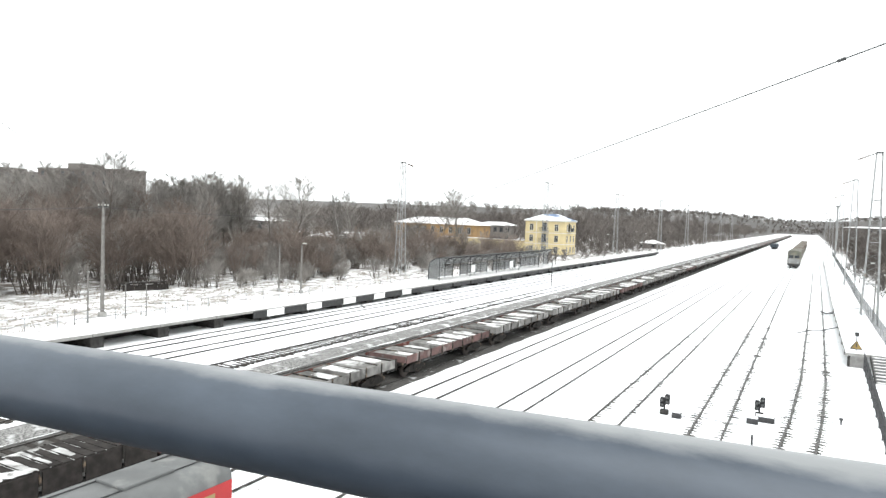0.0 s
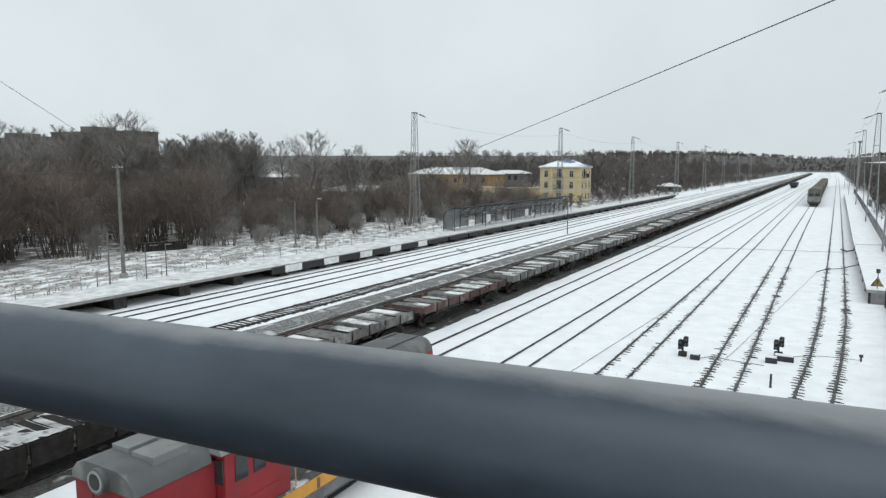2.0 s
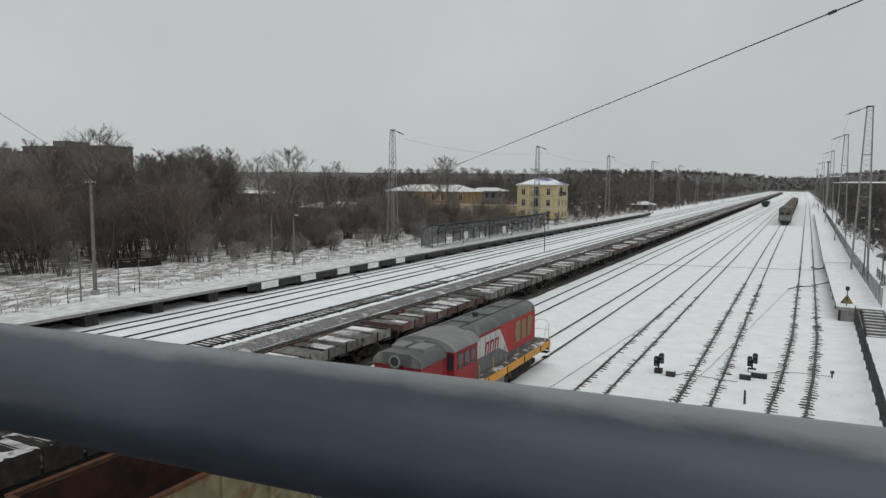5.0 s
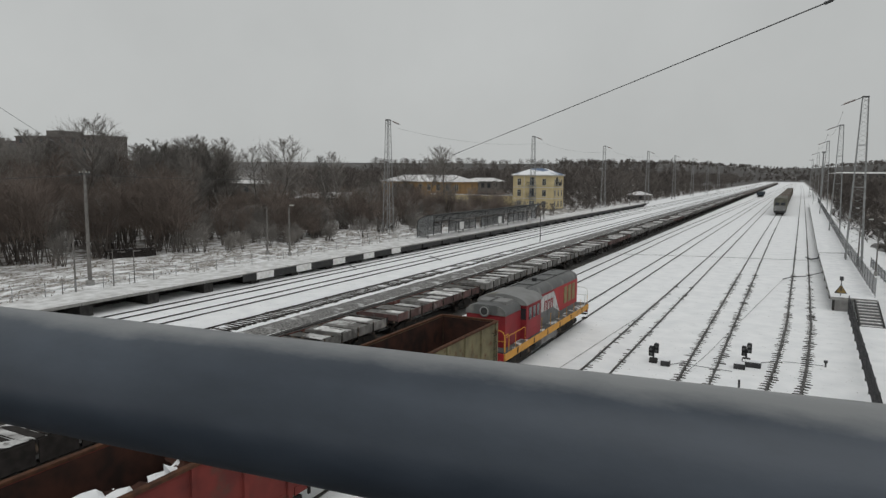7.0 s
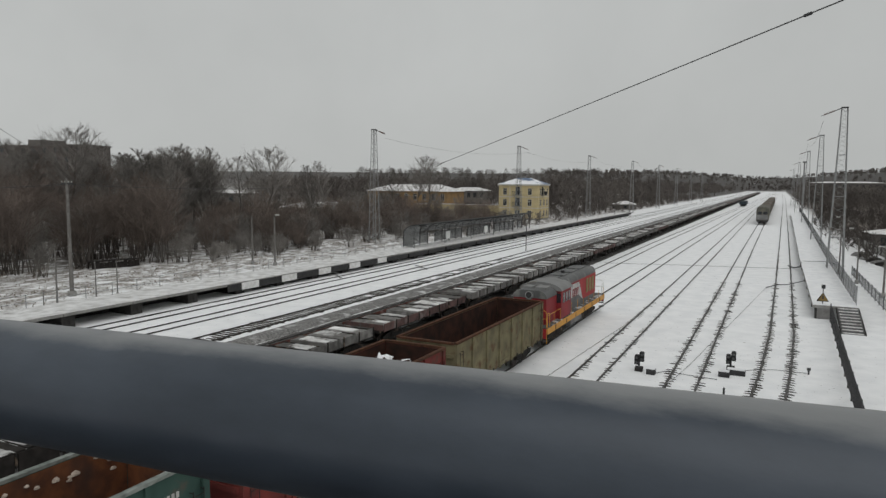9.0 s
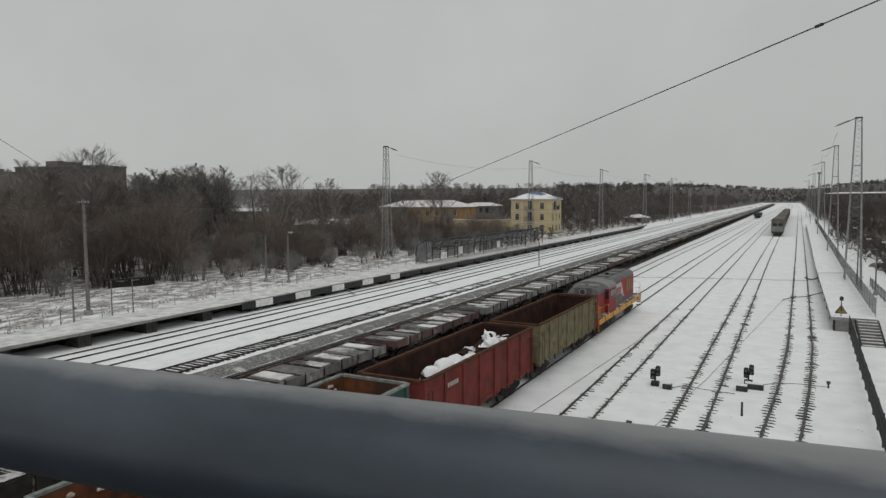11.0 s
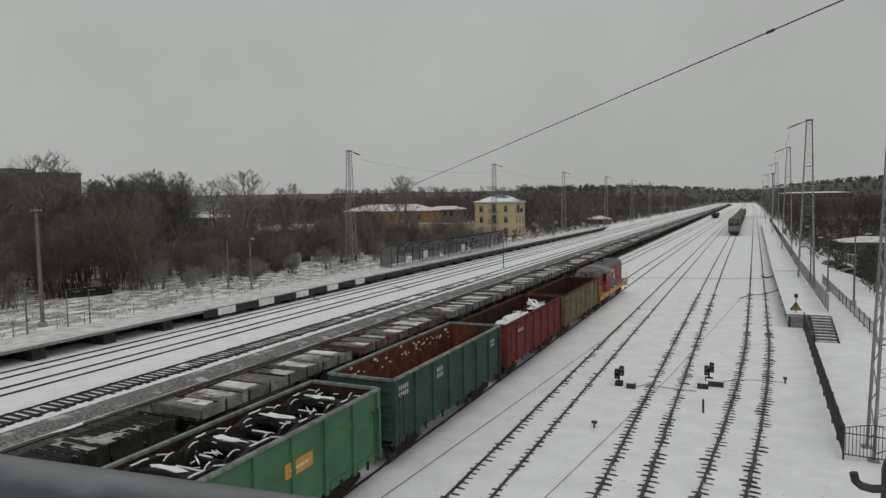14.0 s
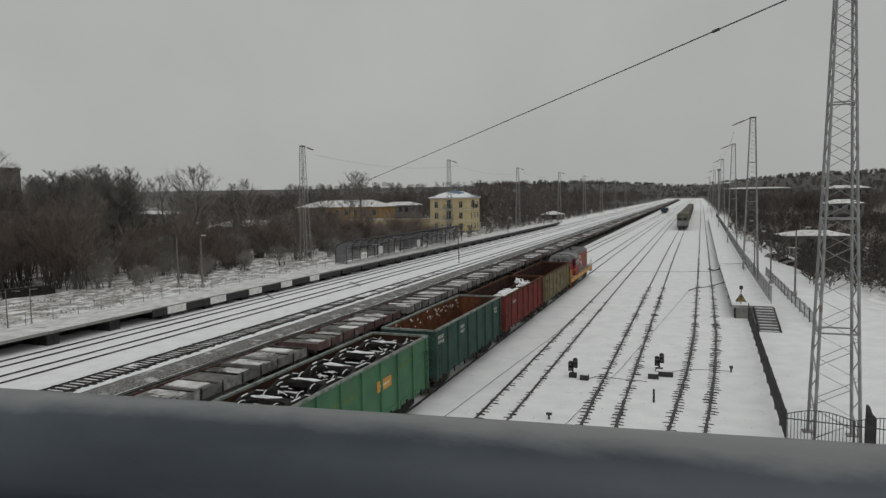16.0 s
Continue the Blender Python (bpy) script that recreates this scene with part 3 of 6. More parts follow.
MARK = mat("faded_white_marking", (0.50, 0.50, 0.47), (0.36, 0.36, 0.34), 4, 0.85)
ORANGE = mat("orange_plate", (0.62, 0.30, 0.06), (0.50, 0.24, 0.06), 4, 0.7)
SCRAP = mat("blackened_scrap_steel", (0.045, 0.042, 0.04), (0.02, 0.019, 0.018), 4, 0.75, 0.2)

wagons = [
    make_gondola("olive", OLIVE, DARK_IN, "faded olive-green gondola wagon, empty and rusty inside", 3.55, RUST_TRIM),
    make_gondola("red", OXIDE, DARK_IN, "red oxide gondola wagon holding snow-capped heaps", 3.62, RUST_TRIM),
    make_gondola("teal", TEAL, RUST_IN, "dark green gondola wagon with bare rusty hopper", 3.83, TRIM_GREY),
    make_gondola("green", GREEN, DARK_IN, "bright green gondola wagon loaded with snowy wheelsets", 3.80, TRIM_GREY),
]


def marks(parent, x, y0, z0, rows, cols, size, material):
    """Unreadable stencilled marking: plain bars."""
    s = Shape()
    for r in range(rows):
        for c in range(cols):
            s.box(x, x + 0.006, y0 + c * size * 0.9, y0 + c * size * 0.9 + size * 0.55, z0 - r * size * 1.4, z0 - r * size * 1.4 + size)
    part("marking", s, material, parent)


marks(wagons[1], 1.552, -4.15, 2.75, 1, 6, 0.2, MARK)
marks(wagons[2], 1.552, -5.9, 3.2, 2, 5, 0.2, MARK)
marks(wagons[2], 1.552, -2.2, 3.1, 2, 4, 0.2, MARK)
marks(wagons[2], 1.552, 4.9, 3.05, 2, 4, 0.16, MARK)
marks(wagons[3], 1.552, 2.5, 2.85, 1, 9, 0.24, mat("faded_yellow_marking", (0.13, 0.21, 0.09), None, 4, 0.85))
marks(wagons[3], 1.552, -3.4, 2.7, 1, 9, 0.26, mat("dull_yellow_marking", (0.15, 0.22, 0.085), None, 4, 0.85))
plate = part("plate", Shape().box(1.552, 1.585, 0.5, 1.95, 2.38, 2.86), ORANGE, wagons[3], "faded orange rectangular plate", bevel=0.008)
part("marking", Shape().box(1.5855, 1.5905, 0.75, 1.7, 2.56, 2.66), mat("plate_marking", (0.75, 0.62, 0.40), None, 5, 0.8), plate)

# heaps in the red wagon
rng = random.Random(4)
heap = Shape()
for i in range(26):
    y = rng.uniform(-5.4, 5.6)
    x = rng.uniform(-0.85, 0.85)
    r = rng.uniform(0.4, 0.8)
    moved(lump(rng, r, r * 1.2, r * 1.25), x, y, 1.45, rng.random() * 6, heap)
    if y > -3.2 and rng.random() < 0.5:
        moved(lump(rng, r * 0.6, r * 0.7, r * 0.5, 0.35), x, y, 1.45 + r * 0.8, rng.random() * 6, heap)
for x, y, z, r in [(0.75, 0.3, 2.95, 0.42), (0.55, 2.3, 3.2, 0.55), (0.3, 3.3, 3.35, 0.55), (0.85, 1.4, 2.95, 0.38), (-0.3, 0.2, 2.5, 0.5), (0.7, -1.6, 2.75, 0.36), (-0.5, 3.0, 2.6, 0.6), (0.2, -4.0, 2.0, 0.7), (-0.6, -2.2, 2.2, 0.6), (0.8, 2.9, 3.15, 0.4), (0.1, 1.6, 2.7, 0.45), (0.95, -0.6, 2.7, 0.28), (0.75, 4.0, 3.25, 0.45), (-0.8, -4.6, 2.0, 0.5)]:
    cap = Shape()
    for q in range(4):
        k = r * rng.uniform(0.3, 0.62)
        moved(lump(rng, k, k * 1.5, k * 0.8, 1.1), x + rng.uniform(-0.55, 0.55) * r, y + rng.uniform(-0.9, 0.9) * r, z + rng.uniform(-0.25, 0.2) * r, rng.random() * 6, cap)
    part("snow_cap", cap, SNOW, wagons[1], "white snow lying on rubble")
    moved(lump(rng, r * 1.05, r * 1.3, r * 1.1, 0.9), x, y, z - r * 0.7, rng.random() * 6, heap)
for x, y, z, r in ((0.25, -1.95, 3.0, 0.52), (0.5, -1.2, 3.02, 0.5), (0.95, -0.75, 3.1, 0.4), (0.85, -1.6, 2.95, 0.36), (-0.1, -2.7, 2.8, 0.42)):
    part("snow_cap", moved(lump(rng, r, r * 1.15, r * 0.95, 0.3), x, y, z, rng.random() * 6), SNOW, wagons[1], "white snow lying on rubble", smooth=True)
    moved(lump(rng, r * 0.95, r * 1.1, r * 1.6, 0.5), x, y, z - r * 1.3, rng.random() * 6, heap)
part("rubble", heap, DARK_IN, wagons[1], "dark broken rubble")
# crumbs of snow stuck along the walls of the dark green wagon
crumbs = Shape()
for i in range(46):
    s = rng.choice((-1, -1, -1, 1))
    y = rng.uniform(-6.1, 6.1)
    z = rng.uniform(3.0, 3.65) if s < 0 else rng.uniform(3.5, 3.65)
    r = rng.uniform(0.04, 0.10)
    moved(lump(rng, 0.05, r * 1.3, r * 1.2, 0.4), s * 1.46, y, z, 0, crumbs)
for i in range(14):
    moved(lump(rng, 0.12, 0.16, 0.07), rng.uniform(-1.2, 1.2), rng.uniform(-6, 6), 1.27, rng.random() * 6, crumbs)
part("snow_crumb", crumbs, mat("stale_snow", (0.58, 0.50, 0.43), (0.38, 0.31, 0.26), 6, 0.9), wagons[2], "crumbs of stale snow stuck to steel")


def load_wheelsets(parent):
    """Scrapped bogies set down in a row and heaped to the brim, with snow on them."""
    rng = random.Random(9)
    up = Vector((0, 0, 1))
    for k in range(5):
        y0 = -4.95 + 2.46 * k + rng.uniform(-0.08, 0.08)
        z0 = 3.36 + rng.uniform(-0.05, 0.08)
        turn = rng.uniform(-0.05, 0.05)
        for dy in (-0.78, 0.78):
            s, w = Shape(), Shape()
            ax = Vector((math.cos(turn), math.sin(turn), rng.uniform(-0.04, 0.04))).normalized()
            mid = Vector((rng.uniform(-0.06, 0.06), y0 + dy, z0 - 0.12))
            s.tube(mid - ax * 1.12, mid + ax * 1.12, 0.085, n=10)
            for q in (-0.76, 0.76):
                c = mid + ax * q
                s.tube(c - ax * 0.06, c + ax * 0.06, 0.43, n=20)
                s.tube(c - ax * 0.08, c + ax * 0.05, 0.455, n=20)
                s.tube(c - ax * 0.12, c + ax * 0.12, 0.15, n=12)
            ws = part("wheelset", s, SCRAP, parent, "blackened scrapped wheelset")
            side = ax.cross(up).normalized()
            for q in (-0.76, 0.76):
                c = mid + ax * q
                a0 = rng.uniform(0.7, 1.1)
                w.line([c + (side * math.cos(a0 + 0.3 * i) + up * math.sin(a0 + 0.3 * i)) * 0.455 for i in range(rng.randint(3, 5))], 0.024, 6)
            w.line([mid + ax * (-0.6 + 0.25 * i) + up * (0.075 + rng.uniform(0, 0.02)) for i in range(rng.randint(3, 6))], 0.04, 6)
            part("snow_cap", w, SNOW, ws, "snow lying on steel")
        for sx in (-1.08, 1.08):
            fr = Shape().prism([(y0 - 1.12, z0 - 0.06), (y0 - 0.42, z0 - 0.24), (y0 + 0.42, z0 - 0.24), (y0 + 1.12, z0 - 0.06), (y0 + 1.12, z0 + 0.12), (y0 + 0.45, z0 + 0.34), (y0 - 0.45, z0 + 0.34), (y0 - 1.12, z0 + 0.12)], sx - 0.1, sx + 0.1, "x")
            fr.box(sx - 0.16, sx + 0.16, y0 - 0.24, y0 + 0.24, z0 - 0.2, z0 + 0.2)
            ob = part("side_frame", fr, SCRAP, parent, "blackened scrapped bogie frame", bevel=0.02)
            w = Shape().line([(sx + rng.uniform(-0.03, 0.03), y0 - 0.42 + 0.2 * i, z0 + 0.345) for i in range(rng.randint(3, 5))], 0.032, 6)
            w.line([(sx, y0 + 0.5, z0 + 0.33), (sx, y0 + 0.8, z0 + 0.24), (sx, y0 + 1.08, z0 + 0.14)], 0.03, 6)
            part("snow_cap", w, SNOW, ob, "snow lying on steel")
        bol = Shape().prism([(-1.0, z0 - 0.02), (1.0, z0 - 0.02), (1.0, z0 + 0.16), (0.4, z0 + 0.27), (-0.4, z0 + 0.27), (-1.0, z0 + 0.16)], y0 - 0.21, y0 + 0.21)
        ob = part("bolster", bol, SCRAP, parent, "blackened scrapped bolster", bevel=0.02)
        part("snow_cap", moved(lump(rng, 0.6, 0.13, 0.06, 1.0), rng.uniform(-0.25, 0.1), y0, z0 + 0.275), SNOW, ob, "snow lying on steel")
        grit = Shape()
        for i in range(7):
            px, py = rng.uniform(-0.6, 0.6), y0 + rng.uniform(-1.1, 1.1)
            grit.line([(px, py, z0 + 0.2), (px + rng.uniform(-0.35, 0.35), py + rng.uniform(-0.2, 0.2), z0 + rng.uniform(0.14, 0.3))], rng.uniform(0.014, 0.03), 5)
        part("snow_strips", grit, SNOW, ob, "snow lying on brake rods")
    fill = Shape()
    for i in range(50):
        moved(lump(rng, 0.45, 0.5, 0.5, 0.5), rng.uniform(-1.05, 1.05), rng.uniform(-5.8, 5.8), rng.uniform(1.6, 2.5), rng.random() * 6, fill)
    part("scrap_heap", fill, SCRAP, parent, "black scrap filling the wagon")


load_wheelsets(wagons[3])

LOCO_RED = mat("locomotive_red_paint", (0.25, 0.012, 0.018), (0.18, 0.011, 0.016), 0.9, 0.65, c3=(0.16, 0.025, 0.027), s3=1.3, cut3=(0.6, 0.75), bump=0.05)
LOCO_ORANGE = mat("bright_red_front_paint", (0.36, 0.018, 0.020), (0.28, 0.016, 0.018), 0.9, 0.65, c3=(0.20, 0.045, 0.035), s3=1.5, cut3=(0.6, 0.75))
LOCO_GREY = mat("light_grey_panel_paint", (0.47, 0.47, 0.46), (0.38, 0.38, 0.37), 0.9, 0.5, c3=(0.26, 0.25, 0.24), s3=1.2, cut3=(0.58, 0.74))
LOCO_ROOF = mat("grey_roof_paint", (0.115, 0.118, 0.118), (0.08, 0.082, 0.082), 1.1, 0.6, c3=(0.21, 0.21, 0.20), s3=0.9, cut3=(0.56, 0.72), bump=0.1)
CAB_ROOF = mat("light_grey_cab_roof_paint", (0.21, 0.212, 0.21), (0.16, 0.16, 0.157), 1.2, 0.65, c3=(0.13, 0.11, 0.075), s3=0.9, cut3=(0.62, 0.74))
LOCO_YELLOW = mat("amber_frame_paint", (0.62, 0.30, 0.035), (0.50, 0.24, 0.035), 1.4, 0.6, c3=(0.28, 0.14, 0.04), s3=1.6, cut3=(0.58, 0.72))
LOUVRE = mat("olive_shutters", (0.25, 0.19, 0.085), (0.17, 0.13, 0.06), 3, 0.7)
GLASS_DARK = mat("dark_cab_glass", (0.03, 0.034, 0.04), (0.02, 0.022, 0.025), 2, 0.08)
LENS = mat("headlight_lens", (0.36, 0.37, 0.37), (0.26, 0.26, 0.26), 3, 0.1)


def hood_outline(w, z0, z1, r):
    return [(-w, z0), (w, z0)] + arc(w - r, z1 - r, r, 0, 90, 5) + arc(-w + r, z1 - r, r, 90, 180, 5)


def make_loco():
    e = thing("diesel_locomotive", None, "red and grey diesel shunting locomotive with amber frame", "locomotive", "goods train")
    hl = 7.95
    fr = Shape().box(-1.42, 1.42, -hl + 0.1, hl - 0.1, 1.0, 1.5)
    part("frame", fr, UNDER, e)
    walk_way = Shape().box(-1.55, 1.55, -hl, hl, 1.502, 1.56)
    part("walkway", walk_way, mat("snow_dusted_walkway", (0.12, 0.12, 0.12), (0.07, 0.07, 0.07), 3, 0.8, c3=(0.6, 0.6, 0.6), s3=1.5, cut3=(0.52, 0.62)), e)
    for s in (-1, 1):
        x0, x1 = sorted((s * 1.425, s * 1.58))
        beam = part("side_beam", Shape().box(x0, x1, -hl, hl, 1.1, 1.5), LOCO_YELLOW, e, "amber painted side beam", bevel=0.015)
        for y in (-6.2, -3.6, -1.2, 1.2, 3.6, 6.2):
            xa, xb = sorted((s * 1.582, s * 1.60))
            part("lifting_bracket", Shape().box(xa, xb, y - 0.06, y + 0.06, 1.14, 1.46), UNDER, beam)
        y0, y1 = sorted((s * (hl + 0.002), s * (hl + 0.10)))
        part("buffer_beam", Shape().box(-1.5, 1.5, y0, y1, 0.85, 1.5), LOCO_ORANGE, e, bevel=0.02)
        st = Shape()
        for sx in (-1, 1):
            for k in range(3):
                z = 0.45 + 0.33 * k
                st.box(*sorted((sx * 1.2, sx * 1.56)), *sorted((s * (hl - 0.55), s * (hl - 0.05))), z, z + 0.035)
        part("steps", st, UNDER, e)
        make_bogie(e, s * 4.3, 1.95, 3, 0.525)
    part("fuel_tank", Shape().prism([(-1.3, 0.95), (-1.3, 0.5), (-1.05, 0.32), (1.05, 0.32), (1.3, 0.5), (1.3, 0.95)], -1.5, 1.5), mat("grey_fuel_tank", (0.20, 0.20, 0.20), (0.10, 0.1, 0.1), 2, 0.7), e, bevel=0.02)
    # long hood
    hood = part("long_hood", Shape().prism(hood_outline(1.12, 1.56, 4.08, 0.5), -2.3, 6.35), LOCO_ROOF, e, "grey rounded engine hood", smooth=True)
    for s in (-1, 1):
        x0, x1 = sorted((s * 1.122, s * 1.142))
        pan = Shape().prism([(-2.28, 1.9), (2.4, 1.9), (1.2, 3.42), (-2.28, 3.42)], x0, x1, "x")
        part("side_panel", pan, LOCO_GREY, hood, "light grey side panels")
        part("lower_panel", Shape().prism([(-2.28, 1.58), (2.66, 1.58), (2.42, 1.89), (1.0, 2.45), (-2.28, 2.45)], x0, x1 + 0.004 * s if s > 0 else x1, "x") if s > 0 else Shape().prism([(-2.28, 1.58), (2.66, 1.58), (2.42, 1.89), (1.0, 2.45), (-2.28, 2.45)], x0 - 0.004, x1, "x"), LOCO_ROOF, hood, "dark grey lower panels")
        part("stripe", Shape().prism([(-2.28, 3.425), (1.18, 3.425), (1.08, 3.56), (-2.28, 3.56)], x0, x1 - 0.002 * s, "x"), LOCO_RED, hood, "red stripe along hood")
        part("side_panel", Shape().prism([(2.42, 1.9), (6.34, 1.9), (6.34, 3.56), (1.12, 3.56)], x0, x1, "x"), LOCO_ORANGE, hood, "bright red front panels")
        xa, xb = sorted((s * 1.144, s * 1.165))
        for y in (3.6, 4.5, 5.4):
            lv = Shape().box(xa, xb, y - 0.33, y + 0.33, 2.25, 3.38)
            for k in range(8):
                lv.box(*sorted((s * 1.165, s * 1.178)), y - 0.3, y + 0.3, 2.3 + k * 0.13, 2.36 + k * 0.13)
            part("louvre", lv, LOUVRE, hood, "olive ventilation shutters")
        # emblem: three plain red strokes
        em = Shape()
        for y, w in ((-0.45, 0.5), (0.15, 0.55), (0.75, 0.5)):
            em.prism([(y - w / 2, 2.45), (y - w / 2 + 0.1, 2.45), (y - w / 2 + 0.22, 2.95), (y + w / 2, 2.95), (y + w / 2, 3.06), (y - w / 2 + 0.05, 3.06)], xa, xb - 0.008, "x")
            em.prism([(y + w / 2 - 0.2, 2.45), (y + w / 2 - 0.09, 2.45), (y + w / 2, 2.945), (y + w / 2 - 0.11, 2.945)], xa, xb - 0.008, "x")
        part("emblem", em, LOCO_RED, hood, "red stroke emblem")
        seams = Shape()
        for k in range(7):
            y = -1.9 + 0.62 * k
            seams.box(*sorted((s * 1.1435, s * 1.150)), y, y + 0.018, 1.92, 2.4 if k > 5 else 3.38)
        part("door_seam", seams, LOCO_ROOF, hood)
    part("front_panel", Shape().prism(hood_outline(1.08, 1.57, 3.5, 0.1), 6.352, 6.39), LOCO_RED, hood, "red hood front")
    for y, w in ((-0.6, 0.55), (1.6, 0.6), (4.2, 0.75)):
        part("roof_vent", Shape().box(-0.55, 0.55, y - w, y + w, 4.06, 4.16), LOCO_ROOF, hood, bevel=0.03)
    part("exhaust", Shape().tube((0, 0.55, 4.0), (0, 0.55, 4.3), 0.16, n=14), DARK_STEEL, hood)
    part("headlight", Shape().tube((0, 6.38, 3.62), (0, 6.55, 3.62), 0.2, n=20), LENS, hood)
    grills = Shape()
    for sx in (-0.5, 0.5):
        grills.line([(sx, -2.2, 4.1), (sx, 6.2, 4.1)], 0.02, 5)
    part("roof_rail", grills, DARK_STEEL, hood)
    # cab with arched roof
    cab = part("cab", Shape().prism([(-1.5, 1.56), (1.5, 1.56), (1.5, 3.55), (-1.5, 3.55)], -4.7, -2.305), LOCO_RED, e, "red driver's cab", bevel=0.03)
    part("cab_roof", Shape().prism(arc(0, 3.52, 1.56, 2, 178, 14, 0.58), -4.85, -2.15), CAB_ROOF, cab, "light grey arched cab roof", smooth=True)
    for s in (-1, 1):
        for y in (-4.15, -3.5, -2.85):
            part("window", Shape().box(*sorted((s * 1.502, s * 1.525)), y - 0.22, y + 0.22, 2.65, 3.35), GLASS_DARK, cab, bevel=0.008)
        part("number_plate", Shape().box(*sorted((s * 1.502, s * 1.512)), -4.3, -2.7, 1.75, 2.05), LOCO_RED, cab)
        for sx in (-1.3, 1.3):
            y = -4.72 if s < 0 else -2.29
            part("window", Shape().box(sx - 0.16, sx + 0.16, min(y, y + 0.03 * s), max(y, y + 0.03 * s), 2.7, 3.35), GLASS_DARK, cab)
    # short hood
    short = part("short_hood", Shape().prism(hood_outline(1.16, 1.56, 3.3, 0.06), -7.05, -4.72), LOCO_RED, e, "red rear hood", bevel=0.02)
    part("hood_roof", Shape().prism([(-1.2, 3.305), (1.2, 3.305), (1.18, 3.5), (0.95, 3.74), (0.6, 3.84), (-0.6, 3.84), (-0.95, 3.74), (-1.18, 3.5)], -7.1, -4.86), LOCO_ROOF, short, "grey domed hood roof", smooth=True)
    for x0, x1, y0, y1 in ((0.1, 0.92, -6.35, -5.3), (-0.75, -0.1, -6.3, -5.45), (-0.3, 0.2, -5.2, -4.95)):
        part("roof_hatch", Shape().box(x0, x1, y0, y1, 3.72, 3.96), CAB_ROOF, short, "light grey raised roof hatch", bevel=0.02)
    lamp = part("headlight", Shape().tube((0.0, -7.02, 3.52), (0.0, -7.26, 3.52), 0.28, 0.33, n=22), LOCO_ROOF, short, "round grey headlight")
    part("lens", Shape().tube((0.0, -7.25, 3.52), (0.0, -7.275, 3.52), 0.27, n=22), LENS, lamp)
    part("lens_ring", Shape().tube((0.0, -7.27, 3.52), (0.0, -7.285, 3.52), 0.205, n=18), DARK_STEEL, lamp)
    seams = Shape()
    for x in (-0.45, 0.45):
        seams.box(x - 0.01, x + 0.01, -7.06, -7.052, 1.7, 3.15)
    part("door_seam", seams, DARK_STEEL, short)
    # handrails
    for s in (-1, 1):
        hr = Shape()
        for y0, y1 in ((-7.8, -4.9), (-2.1, 7.8)):
            n = max(2, round((y1 - y0) / 1.6))
            for k in range(n + 1):
                y = y0 + (y1 - y0) * k / n
                hr.tube((s * 1.5, y, 1.56), (s * 1.5, y, 2.35 if y < 0 else 2.1), 0.016, n=6)
            if y0 < -3:
                hr.tube((s * 1.5, y0, 2.35), (s * 1.5, y1, 2.35), 0.02, n=6)
        part("handrail", hr, LOCO_YELLOW, e, "amber walkway handrail")
        ye = s * (hl - 0.06)
        for q in (-1, 1):
            fr = Shape()
            fr.line([(q * 1.48, ye, 1.56), (q * 1.48, ye, 2.45), (q * 1.40, ye, 2.62), (q * 1.22, ye, 2.7), (q * 0.78, ye, 2.7), (q * 0.6, ye, 2.6), (q * 0.55, ye, 2.4), (q * 0.55, ye, 1.56)], 0.026, 6)
            fr.line([(q * 1.48, ye, 2.13), (q * 0.55, ye, 2.13)], 0.022, 6)
            fr.line([(q * 1.48, ye, 2.45), (q * 1.48, ye - s * 0.5, 2.45), (q * 1.48, ye - s * 0.62, 2.3), (q * 1.48, ye - s * 0.64, 1.56)], 0.024, 6)
            fr.line([(q * 1.48, ye, 1.5), (q * 1.52, ye + s * 0.1, 1.3), (q * 1.52, ye + s * 0.1, 0.5)], 0.022, 6)
            part("end_railing", fr, WHITE_PAINT if s > 0 else LOCO_YELLOW, e, "curved end railing")
    couplers(e, hl + 0.1)
    return e


loco = make_loco()

# parked flat wagons with low side boards
BOARD = mat("weathered_side_board", (0.185, 0.18, 0.172), (0.10, 0.096, 0.092), 2.0, 0.9, rnd=0.35, bump=0.2, bscale=20, c3=(0.33, 0.325, 0.32), s3=1.1, cut3=(0.58, 0.75))
BOARD_RED = mat("faded_red_side_board", (0.075, 0.026, 0.02), (0.04, 0.02, 0.017), 2.0, 0.9, rnd=0.3, bump=0.2, bscale=20, c3=(0.14, 0.10, 0.095), s3=1.1, cut3=(0.58, 0.75))
BOARD_BROWN = mat("faded_brown_side_board", (0.125, 0.075, 0.07), (0.07, 0.05, 0.048), 2.0, 0.9, rnd=0.3, bump=0.2, bscale=20, c3=(0.2, 0.18, 0.17), s3=1.1, cut3=(0.58, 0.75))
DECK = mat("snowy_plank_deck", (0.034, 0.030, 0.028), (0.018, 0.016, 0.015), 3, 0.9)


def slab(rng, x0, x1, y0, y1, z0, t):
    """A slab with an uneven outline and top."""
    s = Shape()
    ring = []
    for a, b in ((x0, y0), (x1, y0), (x1, y1), (x0, y1)):
        ring.append((a + rng.uniform(-0.03, 0.03), b + rng.uniform(-0.03, 0.03)))
    mids = []
    for i in range(4):
        (a, b), (c, d) = ring[i], ring[(i + 1) % 4]
        mids += [(a, b), ((a + c) / 2 + rng.uniform(-0.05, 0.05), (b + d) / 2 + rng.uniform(-0.04, 0.04))]
    v = [(a, b, z0) for a, b in mids] + [(a, b, z0 + t * rng.uniform(0.8, 1.0)) for a, b in mids] + [((x0 + x1) / 2, (y0 + y1) / 2, z0 + t * 1.05)]
    f = [(i, (i + 1) % 8, 8 + (i + 1) % 8, 8 + i) for i in range(8)] + [(8 + i, 8 + (i + 1) % 8, 16) for i in range(8)]
    return s.add(v, f)


